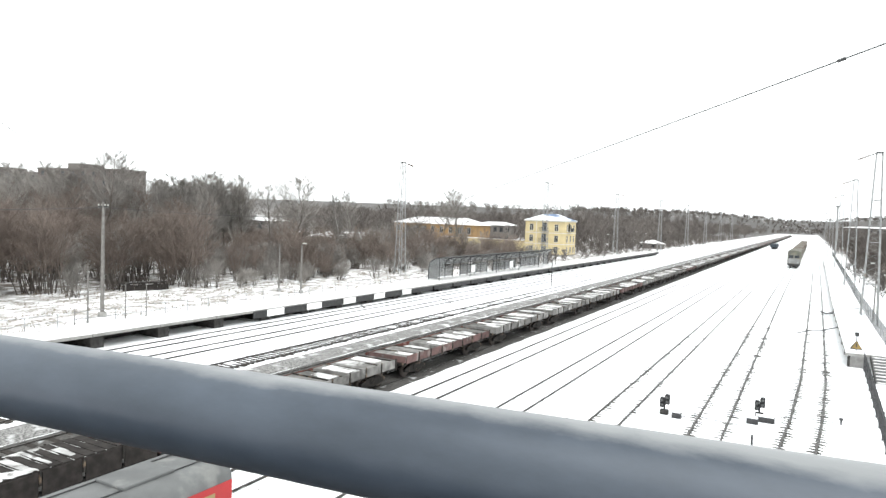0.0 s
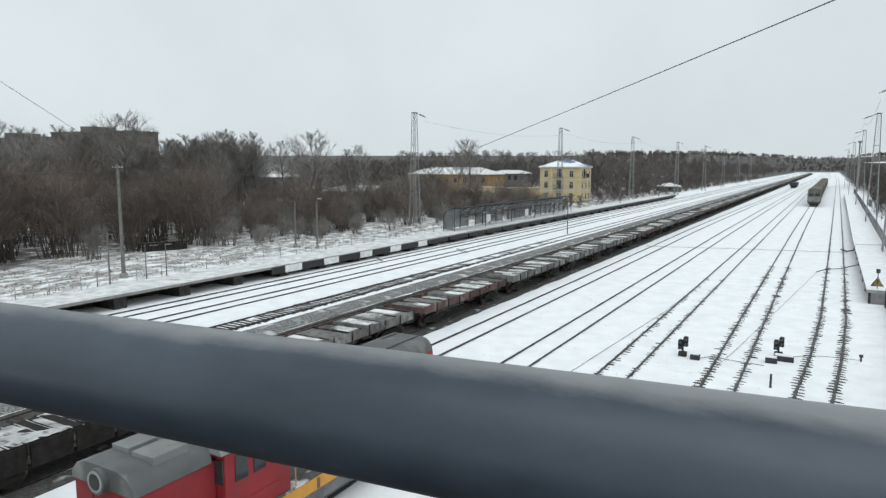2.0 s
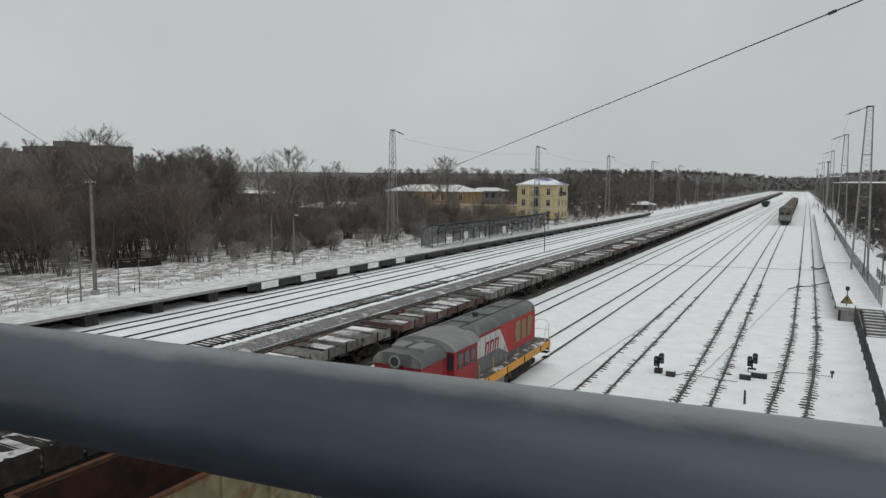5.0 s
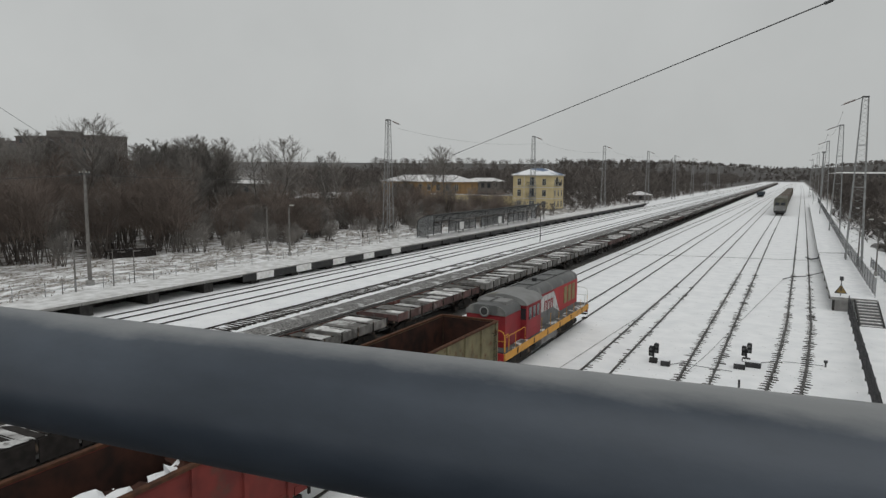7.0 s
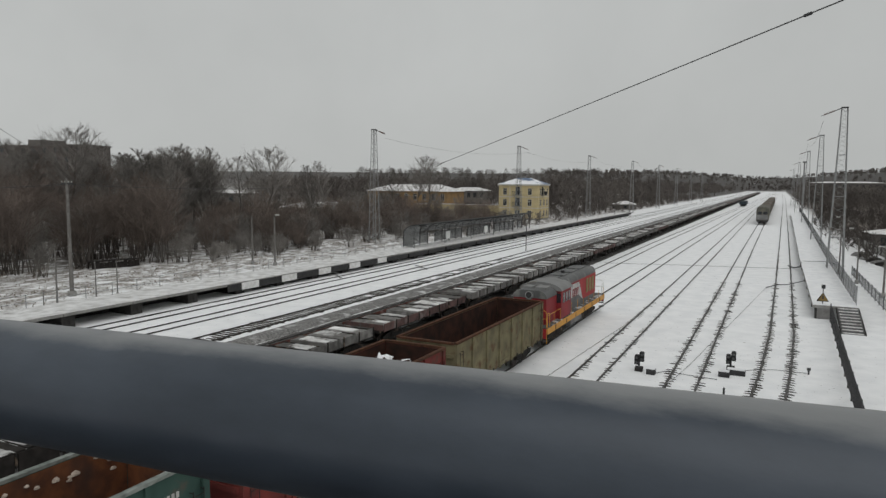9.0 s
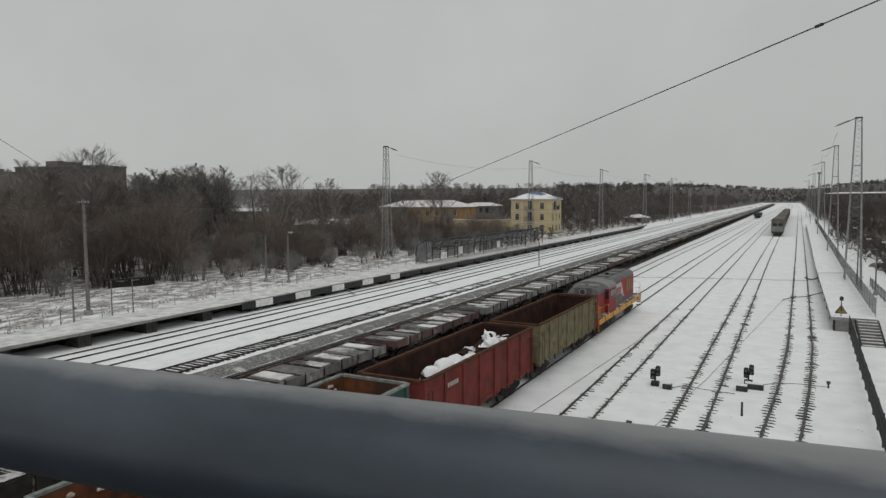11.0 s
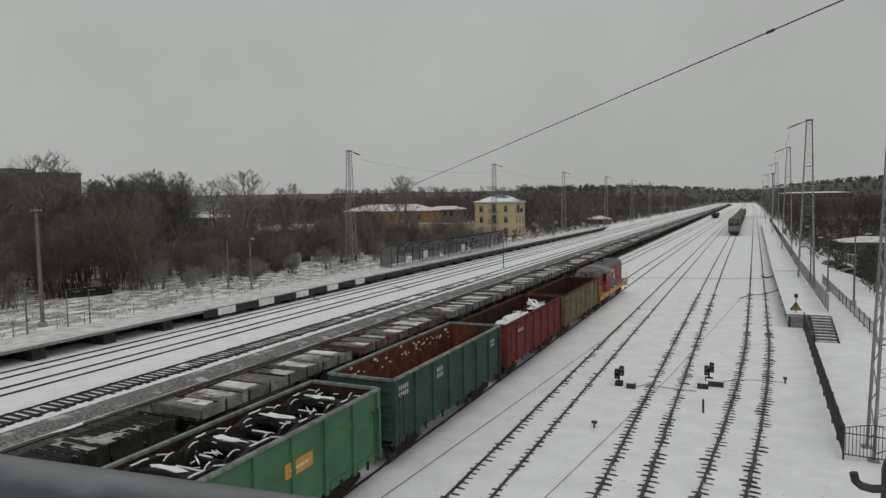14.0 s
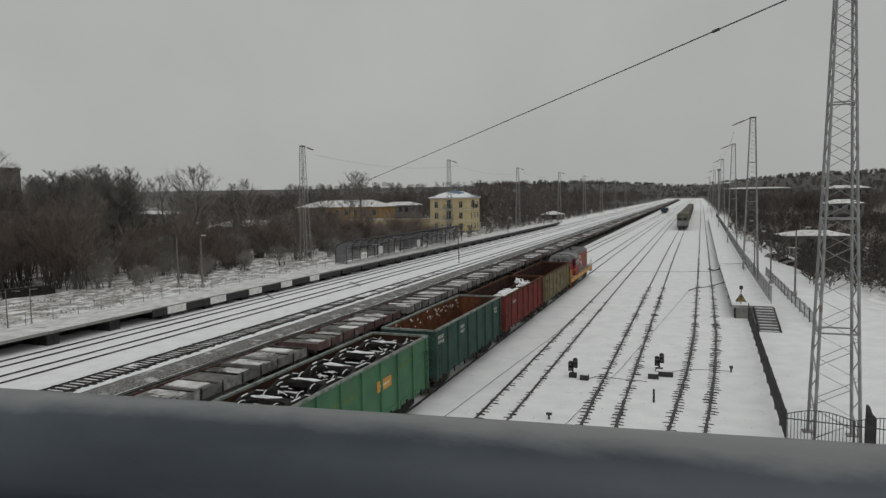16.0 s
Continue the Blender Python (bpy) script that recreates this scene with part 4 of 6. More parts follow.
def make_flat(board, label, seed, bare=False):
    w = thing("flat_wagon", None, label, "wagon", "parked flat wagons")
    rng = random.Random(seed)
    hl, hw = 6.5, 1.15 if bare else 1.5
    up = 0.24 if bare else 0.0
    fr = Shape().box(-hw + 0.2, hw - 0.2, -hl, hl, 1.0, 1.2 + up)
    for s in (-0.35, 0.35):
        fr.prism([(-hl, 1.0), (-3.3, 0.62), (3.3, 0.62), (hl, 1.0)], s - 0.06, s + 0.06, "x")
    part("underframe", fr, UNDER, w)
    part("deck", Shape().box(-hw, hw, -hl, hl, 1.2 + up, 1.26 + up), DECK, w)
    for s in (-1, 1):
        for i in range(8):
            y0 = -hl + 0.04 + i * (2 * hl - 0.08) / 8
            y1 = y0 + (2 * hl - 0.08) / 8 - 0.15
            lean = rng.uniform(-0.02, 0.05)
            a = s * (hw + 0.012)
            b = s * (hw + 0.07)
            z0, z1 = (1.14, 1.66) if s > 0 else (1.14, 1.80)
            if bare:
                z0, z1 = 0.62, 1.24 + up
            o = [(a, z0), (b, z0), (b + s * lean, z1), (a + s * lean, z1)]
            if s < 0 and not bare:
                # lowered drop side, leaning outwards
                o = [(-1.53, 1.16), (-1.58, 1.14), (-1.80 - lean, 1.40), (-1.76 - lean, 1.44)]
                part("side_board", Shape().prism(o, y0, y1 + 0.12), BOARD_RED, w, "dark red lowered side board")
                continue
            part("side_board", Shape().prism(o if s > 0 else o[::-1], y0, y1), board, w)
            part("stanchion", Shape().box(*sorted((s * (hw + 0.075), s * (hw + 0.13))), y1 + 0.015, y1 + 0.085, 1.0, 1.3 + up if bare else 1.74), UNDER, w)
        part("end_board", Shape().box(-hw, hw, *sorted((s * hl, s * (hl + 0.06))), 1.2, 1.36 + up if bare else 1.6), board, w)
        make_bogie(w, s * 4.6)
    # stale snow drifted thinly on the deck
    v, f = [], []
    ny, nx = 60, 14
    for j in range(ny + 1):
        for i in range(nx + 1):
            x, y = -hw + 0.02 + (2 * hw - 0.04) * i / nx, -hl + 0.03 + (2 * hl - 0.06) * j / ny
            k = noise.noise((x * 0.7 + seed * 9, y * 0.42, seed)) + 0.35 * noise.noise((x * 2.3, y * 2.0 + seed * 5, seed))
            v.append((x, y, 1.262 + up + max(-0.03, (0.012 + 0.08 * k) if bare else (0.02 + 0.16 * k))))
    for j in range(ny):
        for i in range(nx):
            f.append((j * (nx + 1) + i, j * (nx + 1) + i + 1, (j + 1) * (nx + 1) + i + 1, (j + 1) * (nx + 1) + i))
    part("snow", Shape().add(v, f), OLD_SNOW, w, "patchy drifted snow", smooth=True)
    if bare:
        for k in range(30):
            y = -6.4 + 0.43 * k
            pl = part("plank", Shape().box(-1.13, 1.13, y, y + 0.36, 1.262 + up, 1.285 + up + 0.012 * rng.random()), DECK, w)
            if rng.random() < 0.3:
                a = rng.uniform(-1.1, 0.2)
                part("snow_strip", slab(rng, a, min(1.08, a + rng.uniform(0.6, 2.0)), y + 0.04, y + rng.uniform(0.2, 0.33), 1.298 + up, 0.02), OLD_SNOW, pl)
    else:
        # crated load between the boards, one stack to each bay, some capped with snow
        for k in range(8):
            y0 = -hl + 0.10 + k * (2 * hl - 0.08) / 8
            y1 = y0 + (2 * hl - 0.08) / 8 - 0.18
            for xa, xb in ((-1.3, 1.46),):
                if rng.random() < 0.06:
                    continue
                z = rng.uniform(1.52, 1.62)
                yb = y1 - rng.choice((0.0, 0.0, 0.0, 0.3))
                cr = part("crate", slab(rng, xa, xb, y0, yb, 1.268, z - 1.268), BOARD, w, "weathered grey stacked panels")
                part("crate_edge", Shape().box(xa - 0.01, xb + 0.01, yb + 0.004, yb + 0.05, 1.27, z + 0.03), UNDER, cr)
                for q in range(rng.choice((0, 1, 1, 2, 2))):
                    x2 = rng.uniform(-1.2, 0.2)
                    y2 = rng.uniform(y0 + 0.03, y0 + 0.6)
                    part("snow_cap", slab(rng, x2, min(xb - 0.05, x2 + rng.uniform(0.9, 2.4)), y2, min(yb - 0.04, y2 + rng.uniform(0.4, 1.3)), z - 0.01 + 0.008 * q, rng.uniform(0.03, 0.06)), OLD_SNOW if rng.random() < 0.35 else DIRTY_SNOW, cr, "stale snow on the load", smooth=True)
    couplers(w, hl)
    return w


flats = [make_flat(BOARD, "parked flat wagon with grey side boards and snow", 1), make_flat(BOARD_BROWN, "parked flat wagon with faded brown side boards and snow", 2), make_flat(BOARD, "parked flat wagon with patchy snow on its deck", 3), make_flat(DECK, "bare parked flat wagon with planked snowy deck", 4, True)]
FLAT_X, FLAT_Y, FLAT_STEP = -24.35, 15.0, 14.2
order = [3, 2, 1, 0, 2, 0, 1, 2, 0, 2, 1, 0, 2, 0, 0, 1, 2, 0, 2, 0, 1, 0, 2, 0, 2, 0]
used = set()
for i, k in enumerate(order):
    m = pose(FLAT_X, FLAT_Y + i * FLAT_STEP, 0)
    if k in used:
        copy_thing(flats[k], m)
    else:
        flats[k].matrix_world = m
        used.add(k)


def far_flats():
    """The rest of the rake, far down the yard."""
    for i in range(len(order), len(order) + 46):
        w = thing("flat_wagon", pose(FLAT_X, FLAT_Y + i * FLAT_STEP, 0), "parked flat wagon with dark load far down the yard", "wagon", "parked flat wagons")
        part("underframe", Shape().box(-1.2, 1.2, -6.5, 6.5, 0.45, 1.2), UNDER, w)
        b = Shape()
        for k in range(8):
            b.box(-1.5, 1.5, -6.45 + 1.62 * k, -6.45 + 1.62 * k + 1.4, 1.202, 1.68)
        part("load", b, BOARD if i % 3 else BOARD_BROWN, w)


far_flats()


# parked locomotive and wagons far down the yard
def make_far_consist():
    grime = mat("grimy_grey_green_paint", (0.15, 0.145, 0.115), (0.10, 0.098, 0.085), 0.8, 0.8, c3=(0.2, 0.19, 0.18), s3=0.6)
    dark_red = mat("dull_brown_red_paint", (0.13, 0.075, 0.065), (0.08, 0.05, 0.045), 0.8, 0.8)
    e = thing("parked_locomotive", pose(-3.75, 217.0, 0), "grimy grey-green parked locomotive facing the bridge", "locomotive")
    part("body", Shape().prism(hood_outline(1.6, 1.2, 4.9, 0.6), -8.0, 8.0), grime, e, smooth=True)
    part("frame", Shape().box(-1.5, 1.5, -8.2, 8.2, 0.75, 1.2), DARK_STEEL, e)
    part("front_panel", Shape().box(-1.45, 1.45, -8.06, -8.002, 1.3, 2.7), CAB_ROOF, e, "dusty drab nose band")
    for sx in (-0.72, 0.72):
        part("windscreen", Shape().box(sx - 0.55, sx + 0.55, -8.08, -8.003, 2.85, 3.6), GLASS_DARK, e)
    for sx in (-1.0, 1.0):
        part("headlight", Shape().tube((sx, -8.0, 1.6), (sx, -8.16, 1.6), 0.16, n=12), LENS, e)
    for s in (-1, 1):
        make_bogie(e, s * 5.0, 1.9, 3, 0.525)
    couplers(e, 8.2)
    for i in range(15):
        y = 232.5 + 14.0 * i
        w = thing("covered_wagon", pose(-3.9 + 0.00404 * (y - 230), y, 0), "dull grey-green parked goods wagon beyond the locomotive", "wagon", "parked goods wagons")
        part("body", Shape().prism(hood_outline(1.55, 1.1, 4.3, 0.35), -6.6, 6.6), grime if i % 3 else dark_red, w)
        part("underframe", Shape().box(-1.3, 1.3, -6.7, 6.7, 0.85, 1.1), UNDER, w)
        for s in (-1, 1):
            make_bogie(w, s * 4.6)
    # blue wagons on the flat wagons' siding, far off
    blue = mat("faded_blue_paint", (0.05, 0.06, 0.07), (0.035, 0.042, 0.05), 0.8, 0.8)
    for i in range(2):
        w = thing("covered_wagon", pose(-16.6, 390.0 + 14 * i, 0), "dark blue-grey low wagon parked far down the yard", "wagon", "parked goods wagons")
        part("body", Shape().prism(hood_outline(1.5, 1.0, 2.6, 0.25), -6.6, 6.6), blue, w)
        for s in (-1, 1):
            make_bogie(w, s * 4.6)


make_far_consist()


# ---- platforms ----
def make_left_platform():
    x1, x0 = -47.0, -51.6
    p = thing("platform", None, "long concrete station platform on piers, snow on top", "platform", "", "structure")
    y = 25.0
    me = Shape().box(x0, x1, 0.0, 5.96, 0.86, 1.08).mesh("slab", CONCRETE, 0.02)
    # pier colour darkened for the shade beneath the slab
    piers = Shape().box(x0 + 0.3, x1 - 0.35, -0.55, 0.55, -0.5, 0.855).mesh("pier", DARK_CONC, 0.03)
    while y < 242:
        part("slab", me, None, p, "", (0, y, 0))
        part("pier", piers, None, p, "", (0, y + 0.6, 0))
        y += 6.0
    # dark wall added for the shade in the void under the slabs
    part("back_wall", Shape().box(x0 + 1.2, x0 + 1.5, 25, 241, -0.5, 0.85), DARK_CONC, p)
    # painted edge: black and white bars
    fascia = [(47.5, 49.4, "b"), (49.4, 51.9, "w"), (51.9, 55.4, "b"), (55.4, 57.9, "w"), (57.9, 61.8, "b"), (61.8, 64.2, "w"), (64.2, 68.0, "b"), (68.0, 70.4, "w"), (70.4, 74.5, "b"), (74.5, 76.8, "w")]
    for a, b, c in fascia:
        part("edge_panel", Shape().box(x1 + 0.002, x1 + 0.06, a + 0.03, b - 0.03, 0.32, 1.0), WHITE_PAINT if c == "w" else BLACK_PAINT, p)
    y = 77.0
    while y < 240:
        part("edge_panel", Shape().box(x1 + 0.002, x1 + 0.05, y, y + 5.6, 0.35, 0.92), BLACK_PAINT, p)
        y += 6.0
    v, f = [], []
    xs = [x0 + 0.05, x0 + 1.2, x0 + 2.4, x1 - 0.7, x1 - 0.02]
    ys = axis_steps([(25.05, 110, 1.5), (110, 240.9, 6)])
    for yy in ys:
        for xx in xs:
            v.append((xx, yy, 1.10 + 0.03 * noise.noise((xx, yy * 0.5, 2))))
    n = len(xs)
    for j in range(len(ys) - 1):
        for q in range(n - 1):
            f.append((j * n + q, j * n + q + 1, (j + 1) * n + q + 1, (j + 1) * n + q))
    part("snow_cover", Shape().add(v, f), mat("trodden_snow", (0.74, 0.74, 0.74), (0.52, 0.515, 0.51), 1.2, 0.9, bump=0.4, bscale=7, c3=(0.30, 0.29, 0.28), s3=0.7, cut3=(0.60, 0.74)), p, "trodden snow", smooth=True)
    # steps and hand rail at the near end
    for k in range(6):
        part("step", Shape().box(x0 + 0.6, x1 - 0.6, 24.96 - 0.32 * (k + 1), 24.96 - 0.32 * k, -0.4, 0.9 - 0.18 * (k + 1)), CONCRETE, p)
    # railing along the back edge
    r = thing("platform_railing", None, "thin grey steel railing along platform back", "railing")
    y = 26.0
    post = Shape().tube((x0 + 0.12, 0, 0.95), (x0 + 0.12, 0, 2.15), 0.028, n=6).mesh("post", STEEL)
    while y < 92:
        part("post", post, None, r, "", (0, y, 0))
        y += 2.5
    for z in (1.55, 2.13):
        part("rail", Shape().tube((x0 + 0.12, 26, z), (x0 + 0.12, 91, z), 0.022, n=6), STEEL, r)


make_left_platform()


def make_shelter():
    """Curved glazed canopy along the back of the platform."""
    sh = thing("platform_shelter", None, "long curved grey glazed shelter on the platform", "shelter")
    tint = mat("dusty_tinted_glazing", (0.20, 0.205, 0.205), (0.14, 0.145, 0.145), 1.0, 0.15)
    tb = tint.node_tree.nodes["Principled BSDF"]
    tb.inputs["Alpha"].default_value = 0.62
    y0, y1 = 88.6, 141.5
    xb = -51.2
    prof = [(xb, 1.08), (xb, 2.6), (xb + 0.08, 3.2)] + [(xb + 2.9 * (1 - math.cos(a)), 3.2 + 1.45 * math.sin(a)) for a in (0.3, 0.55, 0.8, 1.05, 1.3, 1.5)]
    n = 20
    for i in range(n + 1):
        y = y0 + (y1 - y0) * i / n
        rib = part("rib", Shape().line([(x, y, z) for x, z in prof], 0.085, 6), DARK_STEEL, sh)
        if i % 4 == 0:
            part("prop", Shape().tube((xb + 1.9, y, 1.08), (xb + 1.9, y, 4.5), 0.07, n=6), DARK_STEEL, rib)
    for i in range(n):
        a, b = y0 + (y1 - y0) * i / n + 0.1, y0 + (y1 - y0) * (i + 1) / n - 0.1
        roof = prof[2:]
        o = roof + [(x, z - 0.03) for x, z in reversed(roof)]
        part("roof_pane", Shape().prism(o, a, b), tint, sh)
        if i % 5 != 3:
            part("back_pane", Shape().box(xb - 0.02, xb + 0.02, a, b, 1.3, 3.0), tint, sh)
    for k, r in ((1, 0.05), (2, 0.05), (4, 0.05), (6, 0.05), (8, 0.075)):
        x, z = prof[k]
        part("purlin", Shape().tube((x, y0, z + 0.05), (x, y1, z + 0.05), r, n=6), DARK_STEEL, sh)
    part("end_pane", Shape().prism([(x + 0.05, z - 0.04) for x, z in prof] + [(prof[-1][0], 3.0), (xb + 1.8, 2.4), (xb + 1.7, 1.3), (xb + 0.1, 1.3)], y0 - 0.05, y0 - 0.02), tint, sh)
    for y in (101.5, 118.0):
        bd = thing("notice_board", (-49.9, y, 1.12), "pale notice board on thin legs under the shelter", "notice board", "notice boards")
        part("panel", Shape().box(-0.04, 0.04, -0.75, 0.75, 0.5, 1.75), WHITE_PAINT, bd, bevel=0.01)
        for q in (-0.6, 0.6):
            part("leg", Shape().tube((0, q, 0), (0, q, 0.5), 0.03, n=6), DARK_STEEL, bd)
    post = thing("platform_lamp_post", (-36.6, 103.5, -0.1), "slim dark post standing between the tracks", "post")
    part("post", Shape().tube((0, 0, 0), (0, 0, 4.6), 0.07, 0.06, 8), DARK_STEEL, post)
    part("bracket", Shape().tube((0, 0, 4.5), (0.5, 0.3, 4.75), 0.04, n=6), DARK_STEEL, post)


make_shelter()


def make_right_platform():
    p = thing("platform", None, "low snow-covered concrete platform with steps at its end", "platform", "", "structure")
    y = 63.0
    while y < 278:
        x = 3.0 if y < 100 else 3.0 + (y - 100) * 0.0078
        s = Shape().box(x, x + 3.3, y, y + 5.97, 0.82, 1.05)
        part("slab", s, CONCRETE, p, bevel=0.02)
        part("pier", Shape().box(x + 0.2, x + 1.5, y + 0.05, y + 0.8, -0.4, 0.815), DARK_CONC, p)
        part("snow_cover", Shape().box(x + 0.02, x + 3.26, y + 0.0, y + 5.968, 1.052, 1.11), SNOW, p, bevel=0.015)
        y += 6.0
    part("edge_wall", Shape().box(3.35, 4.5, 63.02, 63.3, -0.4, 0.815), mat("grey_board", (0.25, 0.245, 0.24), (0.18, 0.175, 0.17), 3, 0.9), p)
    tread_m = mat("grey_steel_tread", (0.17, 0.17, 0.17), (0.11, 0.11, 0.11), 4, 0.8)
    for k in range(9):
        z = 1.05 - 0.125 * (k + 1)
        step = part("step", Shape().box(4.75, 6.3, 63.0 - 0.64 * (k + 1), 63.0 - 0.64 * k - 0.01, z - 0.16, z), tread_m, p, bevel=0.01)
        part("snow_cover", Shape().box(4.85, 6.2, 63.0 - 0.64 * (k + 1) + 0.2, 63.0 - 0.64 * k - 0.1, z + 0.001, z + 0.03), DIRTY_SNOW, step)
    for x in (4.72, 6.33):
        part("stringer", Shape().prism([(57.2, -0.2), (63.0, 0.7), (63.0, 0.98), (57.2, -0.02)], x - 0.03, x + 0.03, "x"), DARK_CONC, p)
    # warning sign on the platform corner
    s = thing("warning_sign", (3.75, 63.5, 1.1), "yellow triangular warning sign with dark rim", "sign")
    part("post", Shape().tube((0, 0, 0), (0, 0, 1.5), 0.035, n=8), DARK_STEEL, s)
    tri = part("panel", Shape().prism([(-0.42, 0.25), (0.42, 0.25), (0.0, 0.95)], -0.06, -0.03), mat("sign_yellow", (0.30, 0.20, 0.05), (0.22, 0.15, 0.05), 4, 0.6), s)
    rim = Shape()
    rim.line([(-0.42, -0.065, 0.25), (0.42, -0.065, 0.25), (0.0, -0.065, 0.95), (-0.42, -0.065, 0.25)], 0.05, 6)
    part("rim", rim, DARK_STEEL, tri)
    part("marking", Shape().box(-0.05, 0.05, -0.068, -0.061, 0.4, 0.75), DARK_STEEL, tri)
    part("lamp_box", Shape().box(-0.14, 0.14, -0.1, 0.1, 1.3, 1.62), DARK_STEEL, s, bevel=0.02)
    # solid fence along the platform's back
    fe = thing("platform_fence", None, "grey mesh fence along the platform's back edge", "fence")
    mesh_m = mat("grey_mesh_panel", (0.17, 0.172, 0.175), (0.12, 0.122, 0.125), 3, 0.8)
    mesh_m.node_tree.nodes["Principled BSDF"].inputs["Alpha"].default_value = 0.45
    y = 64.0
    while y < 300:
        x = 6.2 + (0 if y < 100 else (y - 100) * 0.0078)
        part("post", Shape().box(x - 0.03, x + 0.03, y - 0.03, y + 0.03, 1.11, 2.75), STEEL, fe)
        pan = Shape().box(x - 0.012, x + 0.012, y + 0.06, y + 2.44, 1.2, 2.62)
        part("panel", pan, mesh_m, fe)
        y += 2.5


make_right_platform()


def make_picket_fence(a, b, label, arched=False, height=1.55, steel=DARK_STEEL, gap=0.13):
    """Posts, two rails and thin bars from a to b."""
    a, b = Vector((*a, -0.1)), Vector((*b, -0.1))
    fe = thing("picket_fence", tuple(a), label, "fence", "dark steel fences")
    d = b - a
    n = max(1, round(d.length / 2.5))
    u = d.normalized()
    for i in range(n + 1):
        q = u * (d.length * i / n)
        part("post", Shape().box(q.x - 0.035, q.x + 0.035, q.y - 0.035, q.y + 0.035, 0.0, height + 0.05), DARK_STEEL, fe)
    for z in (0.25, height - 0.2):
        e = u * d.length
        part("rail", Shape().tube((0, 0, z), (e.x, e.y, z), 0.025, n=6), DARK_STEEL, fe)
    m = int(d.length / gap)
    bar = Shape().tube((0, 0, 0.12), (0, 0, 1.0), 0.017, n=4).mesh("bar", steel)
    for i in range(m):
        t = d.length * (i + 0.5) / m
        q = u * t
        ph = (t * n / d.length) % 1.0
        top = height + (0.28 * math.sin(math.pi * ph) if arched else 0.0)
        part("bar", bar, None, fe, "", Matrix.Translation((q.x, q.y, 0)) @ Matrix.Diagonal((1, 1, top, 1)))
    if arched:
        bow = Shape()
        for i in range(n):
            pts = []
            for k in range(9):
                t = d.length * (i + k / 8) / n
                q = u * t
                pts.append((q.x, q.y, height + 0.28 * math.sin(math.pi * k / 8)))
            bow.line(pts, 0.02, 5)
        part("bow", bow, DARK_STEEL, fe)
    return fe


make_picket_fence((4.25, 61.8), (3.75, 31.8), "dark steel picket fence running beside the snowy track", False, 1.5)
make_picket_fence((3.75, 31.8), (8.8, 31.3), "arched dark steel fence panels beside the lattice mast", True, 1.35)
solo("gate_post", Shape().prism([(6.78, -0.2), (7.15, -0.2), (7.15, 1.35), (7.0, 1.55), (6.9, 1.85), (6.8, 1.85)], 31.9, 32.15), DARK_STEEL, "thick dark gate post beside the mast", "post", bevel=0.02)
gate = thing("bracket_post", (2.82, 16.8, -0.1), "tall black steel post with curled side brackets", "post")
part("shaft", Shape().prism([(-0.1, 0.0), (0.22, 0.0), (0.22, 4.7), (0.12, 4.9), (0.06, 5.28), (-0.05, 5.32), (-0.1, 5.1)], -0.12, 0.12), DARK_STEEL, gate, bevel=0.012)
part("bracket", Shape().line([(-0.05, -0.05, 4.70), (-0.28, -0.05, 4.66), (-0.49, -0.05, 4.69), (-0.6, -0.05, 4.79), (-0.64, -0.05, 4.97)], 0.09, 10), DARK_STEEL, gate)
part("bracket", Shape().prism([(0.225, 4.6), (0.95, 4.58), (0.95, 4.78), (0.225, 4.84)], -0.08, 0.08), DARK_STEEL, gate, bevel=0.012)
make_picket_fence((9.0, 60.0), (8.6, 96.0), "low grey fence along the lane behind the platform", False, 1.2, STEEL, 0.3)


# ---- masts, poles, wires ----
def make_mast(height=20.2, base=1.75, top=0.62, arm=1):
    m = thing("lattice_mast", None, "tall grey steel lattice mast with short top arm", "mast", "lattice masts")

    def corner(k, z):
        w = (base + (top - base) * z / height) / 2
        return Vector((w * (-1, 1, 1, -1)[k], w * (-1, -1, 1, 1)[k], z))

    for k in range(4):
        leg = Shape()
        leg.tube(corner(k, 0), corner(k, height), 0.075, 0.05, 5)
        part("leg", leg, LATTICE, m)
    for k in range(4):
        j, z, zig = (k + 1) % 4, 0.3, [corner(k, 0.3)]
        while z < height - 0.3:
            step = 1.35 * (base + (top - base) * z / height) * 0.62 + 0.35
            z2 = min(height, z + step)
            zig += [corner(j, (z + z2) / 2), corner(k, z2)]
            z = z2
        part("bracing", Shape().line(zig, 0.03, 4), LATTICE, m)
        for z in (4.9, 9.8, 14.7, height):
            part("rung", Shape().tube(corner(k, z), corner(j, z), 0.045, n=4), LATTICE, m)
    for k in range(4):
        c = corner(k, 0)
        part("footing", Shape().box(c.x - 0.22, c.x + 0.22, c.y - 0.22, c.y + 0.22, -0.6, 0.06), CONCRETE, m, bevel=0.03)
    part("cap", Shape().box(-top / 2 - 0.06, top / 2 + 0.06, -top / 2 - 0.06, top / 2 + 0.06, height + 0.002, height + 0.1), DARK_STEEL, m)
    part("arm", Shape().tube((arm * top / 2, 0, height - 0.02), (arm * 2.4, 0, height - 0.85), 0.05, 0.03, 6), DARK_STEEL, m)
    ins = Shape()
    for k in range(7):
        p = Vector((arm * (1.05 + 0.16 * k), 0, height - 0.30 - 0.063 * k))
        ins.tube(p, p + Vector((arm * 0.08, 0, -0.03)), 0.11, n=8)
    part("insulator", ins, mat("brown_glaze", (0.12, 0.06, 0.04), None, 3, 0.3) if "brown_glaze" not in bpy.data.materials else bpy.data.materials["brown_glaze"], m)
    return m


